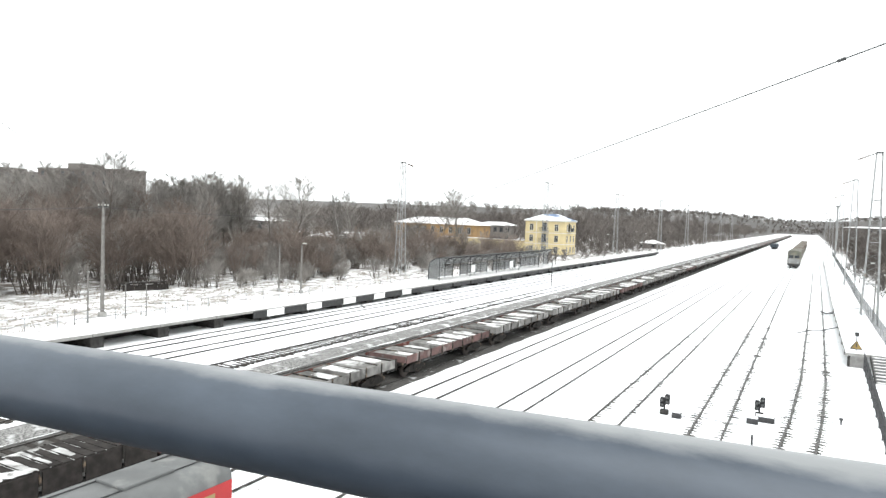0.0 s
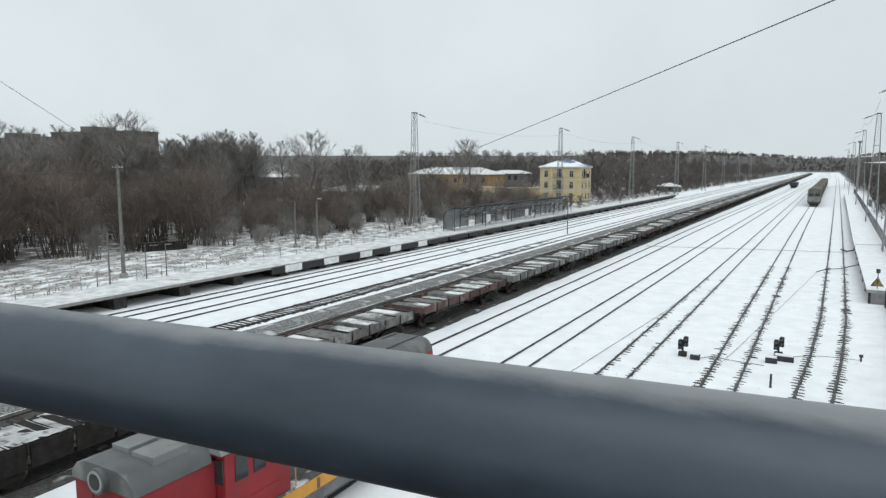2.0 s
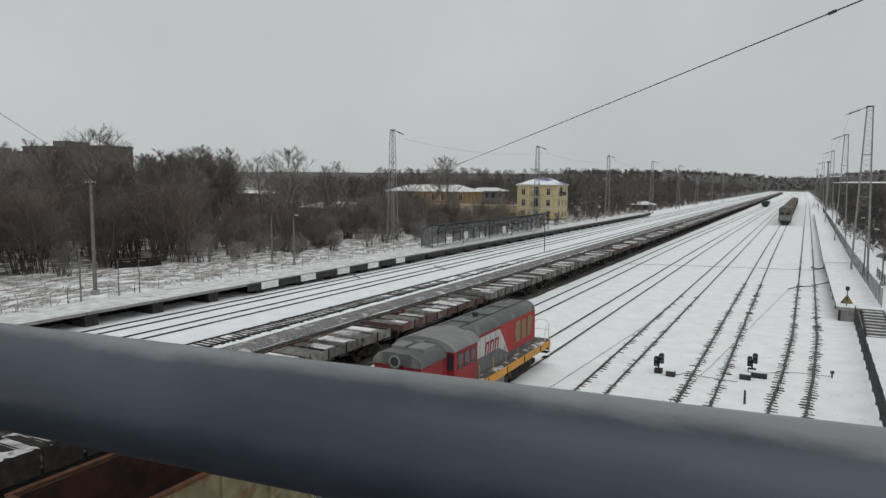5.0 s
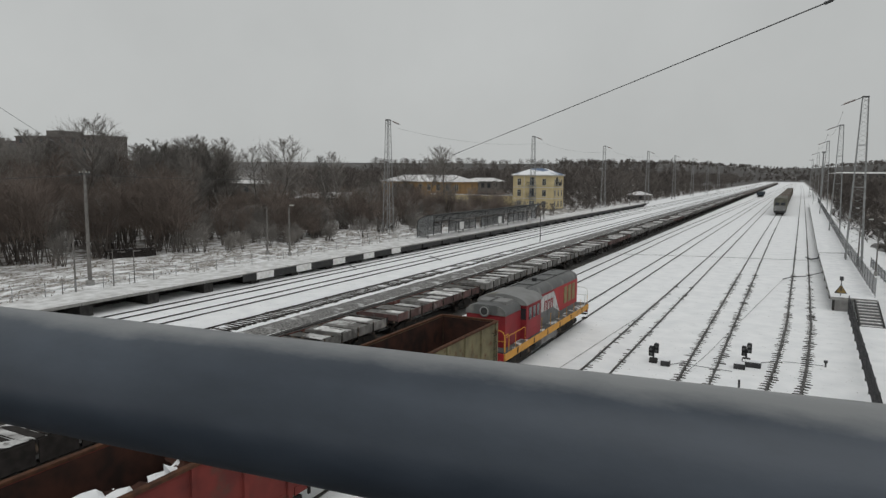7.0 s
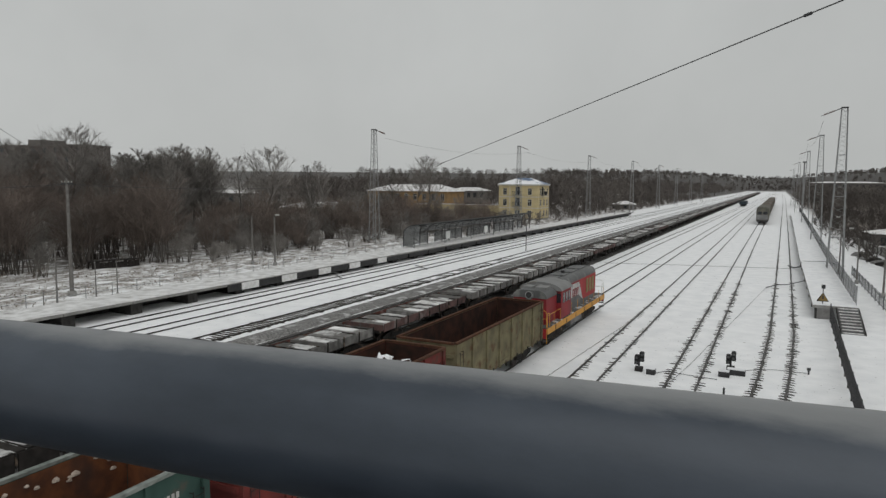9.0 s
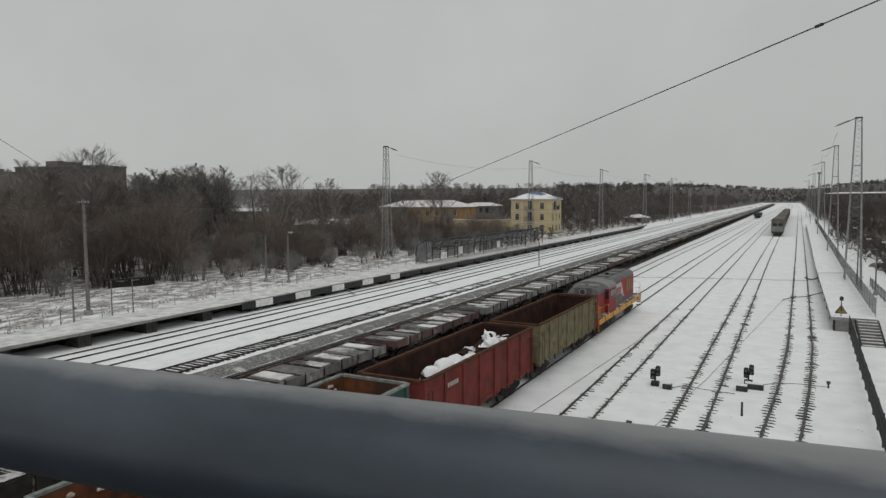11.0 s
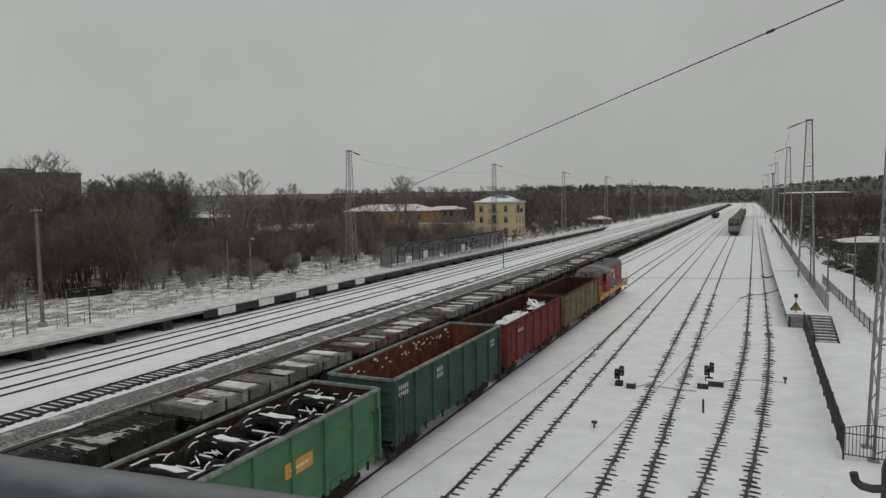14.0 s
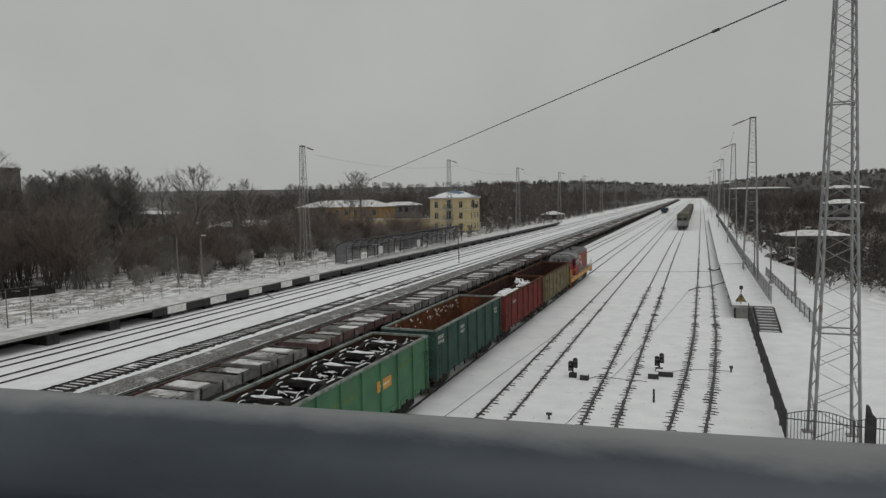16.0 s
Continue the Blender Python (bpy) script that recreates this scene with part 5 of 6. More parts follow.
mast_r = make_mast(arm=-1)
mast_r.matrix_world = pose(5.75, 32.9, -0.1)
for y in (92.5, 141.0, 204.0, 300.0, 420.0):
    copy_thing(mast_r, pose(6.5 + (y - 92) * 0.002, y, -0.1))
mast_l = make_mast(base=1.45, top=0.62, arm=1)
mast_l.matrix_world = pose(-63.2, 99.2, -0.1)
for x, y in ((-57.4, 156.0), (-54.8, 214.0), (-51.5, 268.0), (-50.5, 326.0), (-50, 384.0), (-49, 442.0), (-48, 500.0)):
    copy_thing(mast_l, pose(x, y, -0.1))

tower = thing("floodlight_tower", (8.6, 300.0, -0.1), "tall dark steel floodlight tower beside the yard", "tower")
part("shaft", Shape().tube((0, 0, 0), (0, 0, 20.0), 0.34, 0.26, 8), LATTICE, tower)
part("lamp_platform", Shape().box(-0.7, 0.7, -0.4, 0.4, 20.0, 20.7), LATTICE, tower, bevel=0.05)

WIRE = mat("black_wire", (0.05, 0.05, 0.052), None, 3, 0.6)


def sagging(name, a, b, sag, r, label, beads=()):
    a, b = Vector(a), Vector(b)
    pts = [a.lerp(b, i / 24) - Vector((0, 0, sag * 4 * (i / 24) * (1 - i / 24))) for i in range(25)]
    w = thing(name, tuple(a), label, "wire", "overhead wires")
    part("strand", Shape().line([p - a for p in pts], r, 5), WIRE, w)
    for t in beads:
        p = a.lerp(b, t) - Vector((0, 0, sag * 4 * t * (1 - t))) - a
        d = (b - a).normalized()
        part("insulator", Shape().tube(p - d * 0.22, p + d * 0.22, r * 2.3, n=8), WIRE, w)
    return w


# span wires over the yard
SPAN_A = Vector((0, 0, 10.9)) + Vector((0.0682, 1.0, 0.2395)) * 36.0
SPAN_B = Vector((0, 0, 10.9)) + Vector((-0.5090, 1.0, 0.0322)) * 96.0
sagging("span_wire", SPAN_A + (SPAN_A - SPAN_B) * 0.62, SPAN_B, 0.12, 0.035, "dark taut overhead span wire crossing the yard", (0.402, 0.97))
Q_A = Vector((0, 0, 10.9)) + Vector((-1.854, 1.0, 0.1811)) * 30.0
Q_B = Vector((0, 0, 10.9)) + Vector((-1.5989, 1.0, 0.0735)) * 48.0
sagging("span_wire", Q_A + (Q_A - Q_B) * 0.8, Q_B + (Q_B - Q_A) * 0.45, 0.0, 0.02, "thin dark overhead span wire above the wood", (0.8,))
for xs, ys in (([3.6, 4.35, 4.45, 4.6, 4.7], [33, 92.5, 141, 204, 262]), ([-61.0, -55.2, -52.6, -49.3, -48.3], [99.2, 156, 214, 268, 326])):
    for k in range(1 if xs[0] > 0 else 0, 4):
        sagging("feeder_wire", (xs[k], ys[k], 18.6), (xs[k + 1], ys[k + 1], 18.6), 1.3, 0.014, "thin feeder wire hung between lattice masts")


def make_pole(x, y, h, label, r=0.17, lamp=False, cross=False):
    z = height(x, y)
    p = thing("utility_pole" if not lamp else "lamp_post", (x, y, z - 0.05), label, "pole")
    part("shaft", Shape().tube((0, 0, 0), (0, 0, h), r, r * 0.62, 10), POLE_CONC, p, smooth=True)
    part("base", Shape().tube((0, 0, -0.1), (0, 0, 0.5), r * 2.1, r * 1.9, 10), CONCRETE, p)
    if cross:
        part("crossarm", Shape().box(-0.8, 0.8, -0.05, 0.05, h - 0.5, h - 0.38), DARK_STEEL, p)
        for sx in (-0.7, -0.25, 0.25, 0.7):
            part("insulator", Shape().tube((sx, 0, h - 0.38), (sx, 0, h - 0.2), 0.05, n=8), MARK, p)
    if lamp:
        part("bracket", Shape().line([(0, 0, h), (0.3, -0.2, h + 0.25), (0.9, -0.6, h + 0.3)], 0.035, 6), DARK_STEEL, p)
        part("lamp_head", Shape().box(0.75, 1.25, -0.8, -0.45, h + 0.22, h + 0.36), MARK, p, bevel=0.03)
    return p


make_pole(-58.9, 39.8, 11.0, "tall weathered concrete utility pole in the snowy field", 0.2, cross=True)
make_pole(-61.5, 66.8, 6.4, "slim concrete pole at the field's edge", 0.13)
make_pole(-58.4, 67.6, 6.4, "concrete lamp post at the field's edge", 0.14, lamp=True)
make_pole(-54.7, 35.6, 5.2, "slim grey post beside the platform", 0.09)
make_pole(-55.3, 41.9, 3.6, "thin short post in the snowy field", 0.06)
make_pole(-54.9, 39.4, 3.8, "thin short post by the platform", 0.06)
make_pole(-53.4, 33.6, 2.3, "short post with a small box by the platform", 0.05)
make_pole(9.8, 78.2, 7.0, "concrete lamp post along the snowy lane", 0.11, lamp=True)
make_pole(7.3, 97.0, 5.6, "grey lamp post behind the fence", 0.1, lamp=True)
make_pole(7.5, 121.0, 6.0, "grey lamp post farther along the fence", 0.1, lamp=True)
make_pole(8.4, 88.0, 5.0, "grey steel post behind the platform", 0.1)
for x, y in ((-49.0, 180.0), (-48.6, 225.0), (-66.0, 230.0), (-60, 262)):
    make_pole(x, y, 7.5, "distant lamp post beside the main line", 0.11, lamp=True)
sagging("pole_wire", (-58.9, 39.8, 10.6), (-53.5, 19.0, 10.0), 0.1, 0.03, "thin wire from the utility pole into the wood")
sagging("pole_wire", (-58.9, 39.8, 10.6), (-67.5, 83.0, 10.2), 0.35, 0.026, "thin wire from the utility pole into the wood")


# ---- dwarf signals and yard clutter ----
def make_signal(x, y, label, boxes):
    s = thing("dwarf_signal", (x, y, -0.12), label, "signal", "dwarf signals")
    part("footing", Shape().box(-0.22, 0.22, -0.2, 0.2, -0.1, 0.28), DARK_CONC, s, bevel=0.02)
    part("mast", Shape().tube((0, 0, 0.25), (0, 0, 0.8), 0.05, n=8), DARK_STEEL, s)
    for dx, z0, n in ((-0.13, 0.42, 2), (0.15, 0.62, 2)):
        head = part("signal_head", Shape().prism([(dx - 0.13, z0), (dx + 0.13, z0), (dx + 0.13, z0 + 0.52), (dx + 0.09, z0 + 0.58), (dx - 0.09, z0 + 0.58), (dx - 0.13, z0 + 0.52)], -0.12, 0.1), DARK_STEEL, s, bevel=0.012)
        for k in range(n):
            z = z0 + 0.15 + 0.26 * k
            part("hood", Shape().tube((dx, -0.12, z), (dx, -0.30, z + 0.01), 0.10, 0.09, 12, caps=False), DARK_STEEL, head)
            part("lens", Shape().tube((dx, -0.121, z), (dx, -0.135, z), 0.075, n=12), LENS, head)
    for bx, by, w in boxes:
        b = solo("relay_box", Shape().box(-w / 2, w / 2, -0.2, 0.2, 0.0, 0.32), DARK_STEEL, "dark steel relay box with snow on its lid", "box", bevel=0.02, at=(x + bx, y + by, -0.12))
        part("snow_cap", Shape().box(-w / 2 + 0.02, w / 2 - 0.02, -0.18, 0.18, 0.322, 0.40), SNOW, b, bevel=0.025)


make_signal(-6.9, 39.9, "black dwarf signal with two staggered twin heads", [(0.75, -0.35, 0.5)])
make_signal(-2.05, 42.6, "black dwarf signal beside snow-topped relay boxes", [(-0.25, -1.6, 0.6), (0.35, -0.9, 1.0)])
solo("stake", Shape().tube((0, 0, 0), (0, 0, 0.75), 0.06, 0.05, 8), DARK_STEEL, "short dark stake standing in the snow", "post", at=(-2.0, 36.2, -0.14))
solo("stub_post", Shape().tube((0, 0, 0), (0, 0, 0.28), 0.05, n=8).box(-0.13, 0.13, -0.08, 0.08, 0.26, 0.36), DARK_STEEL, "small dark marker stub in the snow", "post", at=(-6.7, 31.9, -0.14))
solo("stub_post", Shape().tube((0, 0, 0), (0, 0, 0.35), 0.05, n=8).box(-0.1, 0.1, -0.1, 0.1, 0.3, 0.42), DARK_STEEL, "small dark marker stub beside the curved track", "post", at=(2.1, 43.8, -0.14))


def cable(pts, r, label):
    w = thing("ground_cable", (pts[0][0], pts[0][1], 0), label, "cable", "yard cables")
    o = Vector((pts[0][0], pts[0][1], 0))
    part("strand", Shape().line([Vector(p) - o for p in pts], r, 6), WIRE, w)


cable([(1.7, 102.5, 0.02), (2.3, 99.5, 0.1), (3.0, 97.5, 0.5), (3.05, 96.3, 1.12)], 0.09, "thick black cable climbing onto the platform")
cable([(-0.7, 79.0, 0.03), (0.2, 80.8, 0.12), (1.4, 82.0, 0.1), (3.0, 82.3, 0.6)], 0.05, "black cable loop beside the platform edge")
cable([(-21.5, 93.5, -0.04), (-9.2, 96.0, 0.05), (-4.2, 97.0, 0.05), (2.0, 98.6, 0.05)], 0.02, "thin dark cable lying across the tracks")
cable([(3.1, 98.6, 1.12), (6.0, 99.4, 1.14), (8.2, 99.9, 0.6)], 0.028, "thin dark cable across the platform")
cable([(-7.3, 19.0, -0.06), (-4.3, 43.0, -0.05), (-0.7, 79.0, 0.0)], 0.012, "thin dark cable lying along the snow")
cable([(-12.6, 18.0, -0.05), (-11.4, 34.9, -0.04), (-10.3, 52.0, -0.04), (-10.0, 66.0, -0.04)], 0.013, "thin dark cable lying beside the siding")
cable([(-6.1, 39.5, -0.05), (-5.3, 40.6, -0.06), (-4.5, 40.2, -0.05), (-2.6, 40.0, -0.05)], 0.018, "dark signal cable between the tracks")
cable([(-1.4, 42.6, -0.05), (-0.6, 43.4, -0.05), (0.4, 43.5, 0.02), (2.0, 43.8, -0.04)], 0.016, "dark signal cable crossing the curved track")
rng = random.Random(31)
for x, y, n in ((-45.0, 64.5, 4), (-41.0, 77.0, 5)):
    cable([(x - 1.6 + 0.8 * k, y - 0.7 * k, 0.02 + 0.1 * (k % 2)) for k in range(n)], 0.05, "dark bent cable crossing the main line")


# ---- buildings ----
CREAM = mat("cream_yellow_render", (0.60, 0.50, 0.29), (0.50, 0.415, 0.245), 0.5, 0.9, c3=(0.42, 0.35, 0.22), s3=0.35, cut3=(0.58, 0.74), bump=0.2)
OCHRE = mat("ochre_render", (0.36, 0.235, 0.115), (0.27, 0.18, 0.10), 0.4, 0.9, c3=(0.20, 0.145, 0.10), s3=0.3)
BRICK_FAR = mat("grey_panel_wall", (0.16, 0.148, 0.138), (0.12, 0.11, 0.104), 0.25, 0.9)
BROWN_FAR = mat("grey_brown_brick_wall", (0.128, 0.110, 0.102), (0.10, 0.088, 0.082), 0.25, 0.9)
PALE_FAR = mat("pale_panel_wall", (0.19, 0.185, 0.18), (0.13, 0.126, 0.122), 0.2, 0.9)
PANE = mat("dark_window_pane", (0.05, 0.055, 0.06), (0.035, 0.038, 0.04), 1.0, 0.15)
FRAME = mat("off_white_frame", (0.62, 0.60, 0.55), (0.5, 0.48, 0.44), 2, 0.7)
BLUE_ROOF = mat("blue_sheet_roof", (0.09, 0.15, 0.27), (0.07, 0.115, 0.2), 1.2, 0.5, c3=(0.80, 0.81, 0.83), s3=0.22, cut3=(0.44, 0.52))


def window(parent, m, w, h, framed=True):
    win = part("window", Shape().box(-w / 2, w / 2, -0.03, 0.02, -h / 2, h / 2), PANE, parent, "", m)
    if not framed:
        return
    fr = Shape()
    for x in (-w / 2, 0, w / 2):
        fr.box(x - 0.03, x + 0.03, -0.07, -0.032, -h / 2, h / 2)
    for z in (-h / 2, h * 0.2, h / 2):
        fr.box(-w / 2, w / 2, -0.065, -0.033, z - 0.03, z + 0.03)
    part("frame", fr, FRAME, win)
    part("sill", Shape().box(-w / 2 - 0.1, w / 2 + 0.1, -0.16, -0.02, -h / 2 - 0.12, -h / 2 - 0.052), FRAME, win)


def make_station():
    b = thing("station_building", pose(-76.2, 190.0, -0.2), "cream-yellow three-storey station building with hipped roof", "house")
    W, D, H = 12.6, 10.0, 10.7
    part("wall", Shape().box(0, W, 0, D, 0, H), CREAM, b)
    part("cornice", Shape().box(-0.35, W + 0.35, -0.35, D + 0.35, H, H + 0.35), FRAME, b)
    part("plinth", Shape().box(-0.08, W + 0.08, -0.08, D + 0.08, 0, 0.9), CONCRETE, b)
    for z in (3.9, 7.2):
        part("string_course", Shape().box(-0.06, W + 0.06, -0.06, D + 0.06, z, z + 0.18), FRAME, b)
    roof = Shape().add([(-0.5, -0.5, H + 0.352), (W + 0.5, -0.5, H + 0.352), (W + 0.5, D + 0.5, H + 0.352), (-0.5, D + 0.5, H + 0.352), (4.2, D / 2, H + 2.3), (W - 4.2, D / 2, H + 2.3)],
                       [(0, 1, 5, 4), (1, 2, 5), (2, 3, 4, 5), (3, 0, 4), (3, 2, 1, 0)])
    part("roof", roof, BLUE_ROOF, b, "blue sheet roof half covered by snow")
    part("chimney", Shape().box(5.4, 6.2, 5.6, 6.4, H + 1.2, H + 2.9), CONCRETE, b)
    for z in (2.3, 5.6, 8.9):
        for x in (2.0, 9.9):
            window(b, pose(x, -0.004, z), 1.15, 1.9)
        for y in (1.9, 5.2, 8.1):
            window(b, pose(W + 0.004, y, z, 0, 0, 90), 1.0, 1.8)
    window(b, pose(6.1, -0.004, 2.3), 1.5, 1.9)

    def balcony(m, z, wide):
        bal = part("balcony", Shape().box(-wide / 2, wide / 2, -1.1, -0.01, z - 0.2, z), CONCRETE, b, "balcony with dark iron railing", m)
        rl = Shape()
        for k in range(14):
            x = -wide / 2 + 0.05 + (wide - 0.1) * k / 13
            rl.tube((x, -1.05, z), (x, -1.05, z + 1.0), 0.03, n=4)
        rl.tube((-wide / 2, -1.05, z + 1.0), (wide / 2, -1.05, z + 1.0), 0.05, n=5)
        for x in (-wide / 2 + 0.05, wide / 2 - 0.05):
            rl.tube((x, -1.05, z + 1.0), (x, -0.02, z + 1.0), 0.05, n=5)
        part("railing", rl, DARK_STEEL, bal)
        part("balcony_door", Shape().box(-0.75, 0.75, -0.04, -0.006, z + 0.02, z + 2.4), PANE, bal)

    for z in (4.6, 7.9):
        balcony(pose(6.1, 0, 0), z, 2.9)
    balcony(pose(W + 0.002, 3.6, 0, 0, 0, 90), 7.9, 2.4)
    part("drainpipe", Shape().tube((3.6, -0.1, 0.4), (3.6, -0.1, H), 0.09, n=6), FRAME, b)
    # low wing and wall towards the wood
    w = thing("garden_wall", pose(-108, 196, -0.2), "cream rendered long low wall beside the station", "wall")
    part("wall", Shape().box(0, 31, 0, 0.5, 0, 4.4), CREAM, w)
    part("coping", Shape().box(-0.1, 31, -0.1, 0.6, 4.4, 4.6), SNOW, w)


make_station()


def make_house(m, W, D, H, wall, label, storeys, bays, category="house", roof_h=1.6, snow=True):
    b = thing("house" if category == "house" else "apartment_building", m, label, category)
    part("wall", Shape().box(0, W, 0, D, 0, H), wall, b)
    if roof_h > 0:
        r = Shape().add([(-0.6, -0.6, H + 0.01), (W + 0.6, -0.6, H + 0.01), (W + 0.6, D + 0.6, H + 0.01), (-0.6, D + 0.6, H + 0.01), (D / 2, D / 2, H + roof_h), (W - D / 2, D / 2, H + roof_h)],
                        [(0, 1, 5, 4), (1, 2, 5), (2, 3, 4, 5), (3, 0, 4), (3, 2, 1, 0)])
        part("roof", r, DIRTY_SNOW if snow else BLUE_ROOF, b, "snow-covered hipped roof")
    else:
        part("roof", Shape().box(-0.3, W + 0.3, -0.3, D + 0.3, H + 0.01, H + 0.6), BRICK_FAR, b)
        part("stair_head", Shape().box(W * 0.35, W * 0.5, 1, D - 1, H + 0.6, H + 2.6), BRICK_FAR, b)
    for k in range(storeys):
        z = H * (k + 0.55) / storeys
        for i in range(bays):
            window(b, pose(W * (i + 0.5) / bays, -0.004, z), 1.4, H / storeys * 0.5, wall is OCHRE)
    return b


make_house(pose(-133.0, 204.5, -0.3, 0, 0, -3), 33.0, 12.0, 8.5, OCHRE, "ochre two-storey house behind bare trees", 2, 9, "house", 2.4)
make_house(pose(-128.0, 260.0, 0, 0, 0, 0), 17.0, 9.0, 7.9, BRICK_FAR, "low grey building with snowy roof", 2, 6, "house", 1.5)
make_house(pose(-127, 150.0, 0, 0, 0, 3), 20.0, 9.0, 3.9, PALE_FAR, "long grey house with snowy roof in the wood", 2, 7)
make_house(pose(-166, 152.0, 0, 0, 0, 3), 22.0, 9.0, 7.6, BRICK_FAR, "grey house with snowy roof in the wood", 2, 7, "house", 0.9)
make_house(pose(-276.0, 158.1, 0, 0, 0, 12), 41.0, 14.0, 24.2, BROWN_FAR, "grey-brown apartment block above the wood", 7, 8, "apartment block", 0)
make_house(pose(-316.0, 149.6, 0, 0, 0, 12), 40.8, 14.0, 22.3, PALE_FAR, "pale grey apartment block above the wood", 7, 8, "apartment block", 0)
make_house(pose(17.0, 150.0, -1.3, 0, 0, 8), 12.0, 7.0, 3.2, BRICK_FAR, "low grey shed with snow-covered roof", 1, 4, "house", 1.0)
make_house(pose(48.0, 300.0, -1.5, 0, 0, 4), 13.0, 7.0, 7.2, PALE_FAR, "small grey house with snowy roof in the scrub", 2, 4, "house", 1.6)
make_house(pose(64.0, 400.0, -1.5, 0, 0, 2), 20.0, 9.0, 13.4, PALE_FAR, "pale house with snowy roof on the rise", 3, 6, "house", 1.6)
yard_wall = thing("concrete_fence", None, "weathered grey concrete panel fence before the shed", "fence")
for k in range(14):
    x, y = 16.2 - 0.19 * k, 109.0 + 3.05 * k
    part("panel", Shape().box(-0.06, 0.06, -1.45, 1.45, -1.4, 1.5), CONCRETE, yard_wall, "", pose(x, y, -0.3 + 0.04 * (k % 3), 0, 0, 3.6), bevel=0.02)
    part("post", Shape().box(-0.12, 0.12, 1.46, 1.58, -1.4, 1.6), DARK_CONC, yard_wall, "", pose(x, y, -0.3 + 0.04 * (k % 3), 0, 0, 3.6))
rng = random.Random(12)
# lumps of rubble for the dark debris beside the lane
for k in range(9):
    x, y = 12.0 + 0.42 * k, 124.0 - 2.5 * k
    solo("boulder", lump(rng, 1.4, 1.9, 0.8, 0.5), DECK if k % 2 else GRAVEL, "dark rough lump of rubble dusted with snow beside the lane", "boulder", group="boulders by the lane", at=(x, y, height(x, y) - 0.15))
make_house(pose(17.5, 520.0, -0.5, 0, 0, 0), 46.0, 20.0, 13.6, BRICK_FAR, "long pale warehouse with snowy roof beyond the scrub", 2, 12, "house", 1.0)
make_house(pose(-66, 300.0, -0.3, 0, 0, 0), 9.0, 7.0, 2.6, BRICK_FAR, "small low hut with snowy roof by the line", 1, 4, "house", 1.5)

# ---- trees ----
BARK = mat("grey_brown_bark", (0.13, 0.115, 0.104), (0.075, 0.066, 0.06), 3, 0.95)
TWIG = mat("grey_brown_twigs", (0.25, 0.234, 0.217), (0.175, 0.163, 0.152), 0.6, 0.95, rnd=0.25)
# Twigs of the far woods and scrub, distance haze put into the colour.
HAZED_TWIG = mat("hazed_grey_brown_twigs", (0.170, 0.152, 0.140), (0.115, 0.103, 0.096), 0.05, 0.95)
TWIG_RED = mat("red_brown_twigs", (0.185, 0.150, 0.130), (0.128, 0.106, 0.093), 0.5, 0.95, rnd=0.3)
BIRCH = mat("pale_birch_bark", (0.42, 0.40, 0.37), (0.14, 0.13, 0.12), 5, 0.9)


def grow(rng, h, spread, limbs, kids, twigs, lean=0.6, start=0.25, thick=1.0, fine=1.0):
    """A bare tree: a trunk, limbs off it, boughs off those, and twigs. Returns the trunk and the crown."""
    trunk, crown = Shape(), Shape()
    pts = [Vector((0, 0, -0.2))]
    n = 6
    for i in range(1, n + 1):
        pts.append(Vector((rng.uniform(-1, 1) * h * 0.015 * i, rng.uniform(-1, 1) * h * 0.015 * i, h * 0.93 * i / n)))
    r0 = h * 0.013 * thick
    for i in range(n):
        trunk.tube(pts[i], pts[i + 1], r0 * (1 - 0.92 * i / n), r0 * (1 - 0.92 * (i + 1) / n), 6, caps=False)

    def along(t):
        i = min(n - 1, int(t * n))
        return pts[i].lerp(pts[i + 1], t * n - i)

    for k in range(limbs):
        t = start + (0.98 - start) * (k + rng.random()) / limbs
        a = along(t)
        az = k * 2.4 + rng.uniform(-0.5, 0.5)
        ln = spread * (0.30 + 0.85 * math.sin(math.pi * min(1.0, 0.18 + 0.86 * t))) * rng.uniform(0.75, 1.15)
        up = lean + 0.5 * t + rng.uniform(-0.15, 0.2)
        d = Vector((math.cos(az), math.sin(az), up)).normalized()
        b = a + d * ln
        mid = a.lerp(b, 0.5) + Vector((rng.uniform(-1, 1), rng.uniform(-1, 1), rng.uniform(-0.6, 0.2))) * ln * 0.07
        rl = max(0.02 * fine, r0 * 0.42 * (1 - 0.6 * t))
        crown.tube(a, mid, rl, rl * 0.7, 4, caps=False).tube(mid, b, rl * 0.7, rl * 0.3, 4, caps=False)
        for j in range(kids):
            s = rng.uniform(0.2, 1.0)
            c = a.lerp(mid, s * 2) if s < 0.5 else mid.lerp(b, s * 2 - 1)
            e = (d + Vector((rng.uniform(-1, 1), rng.uniform(-1, 1), rng.uniform(-0.25, 0.9))) * 0.85).normalized()
            l2 = ln * rng.uniform(0.28, 0.5)
            g = c + e * l2
            crown.tube(c, g, max(0.014 * fine, rl * 0.35), 0.012 * fine, 3, caps=False)
            for q in range(twigs):
                p = c.lerp(g, rng.uniform(0.25, 1.0))
                w = (e + Vector((rng.uniform(-1, 1), rng.uniform(-1, 1), rng.uniform(-0.3, 0.9))) * 0.9).normalized()
                crown.tube(p, p + w * l2 * rng.uniform(0.35, 0.8), 0.013 * fine, 0.006 * fine, 3, caps=False)
    return trunk, crown


def plain_mesh(shape, name, material):
    me = bpy.data.meshes.new(name)
    me.from_pydata(shape.v, [], shape.f)
    me.materials.append(material)
    return me


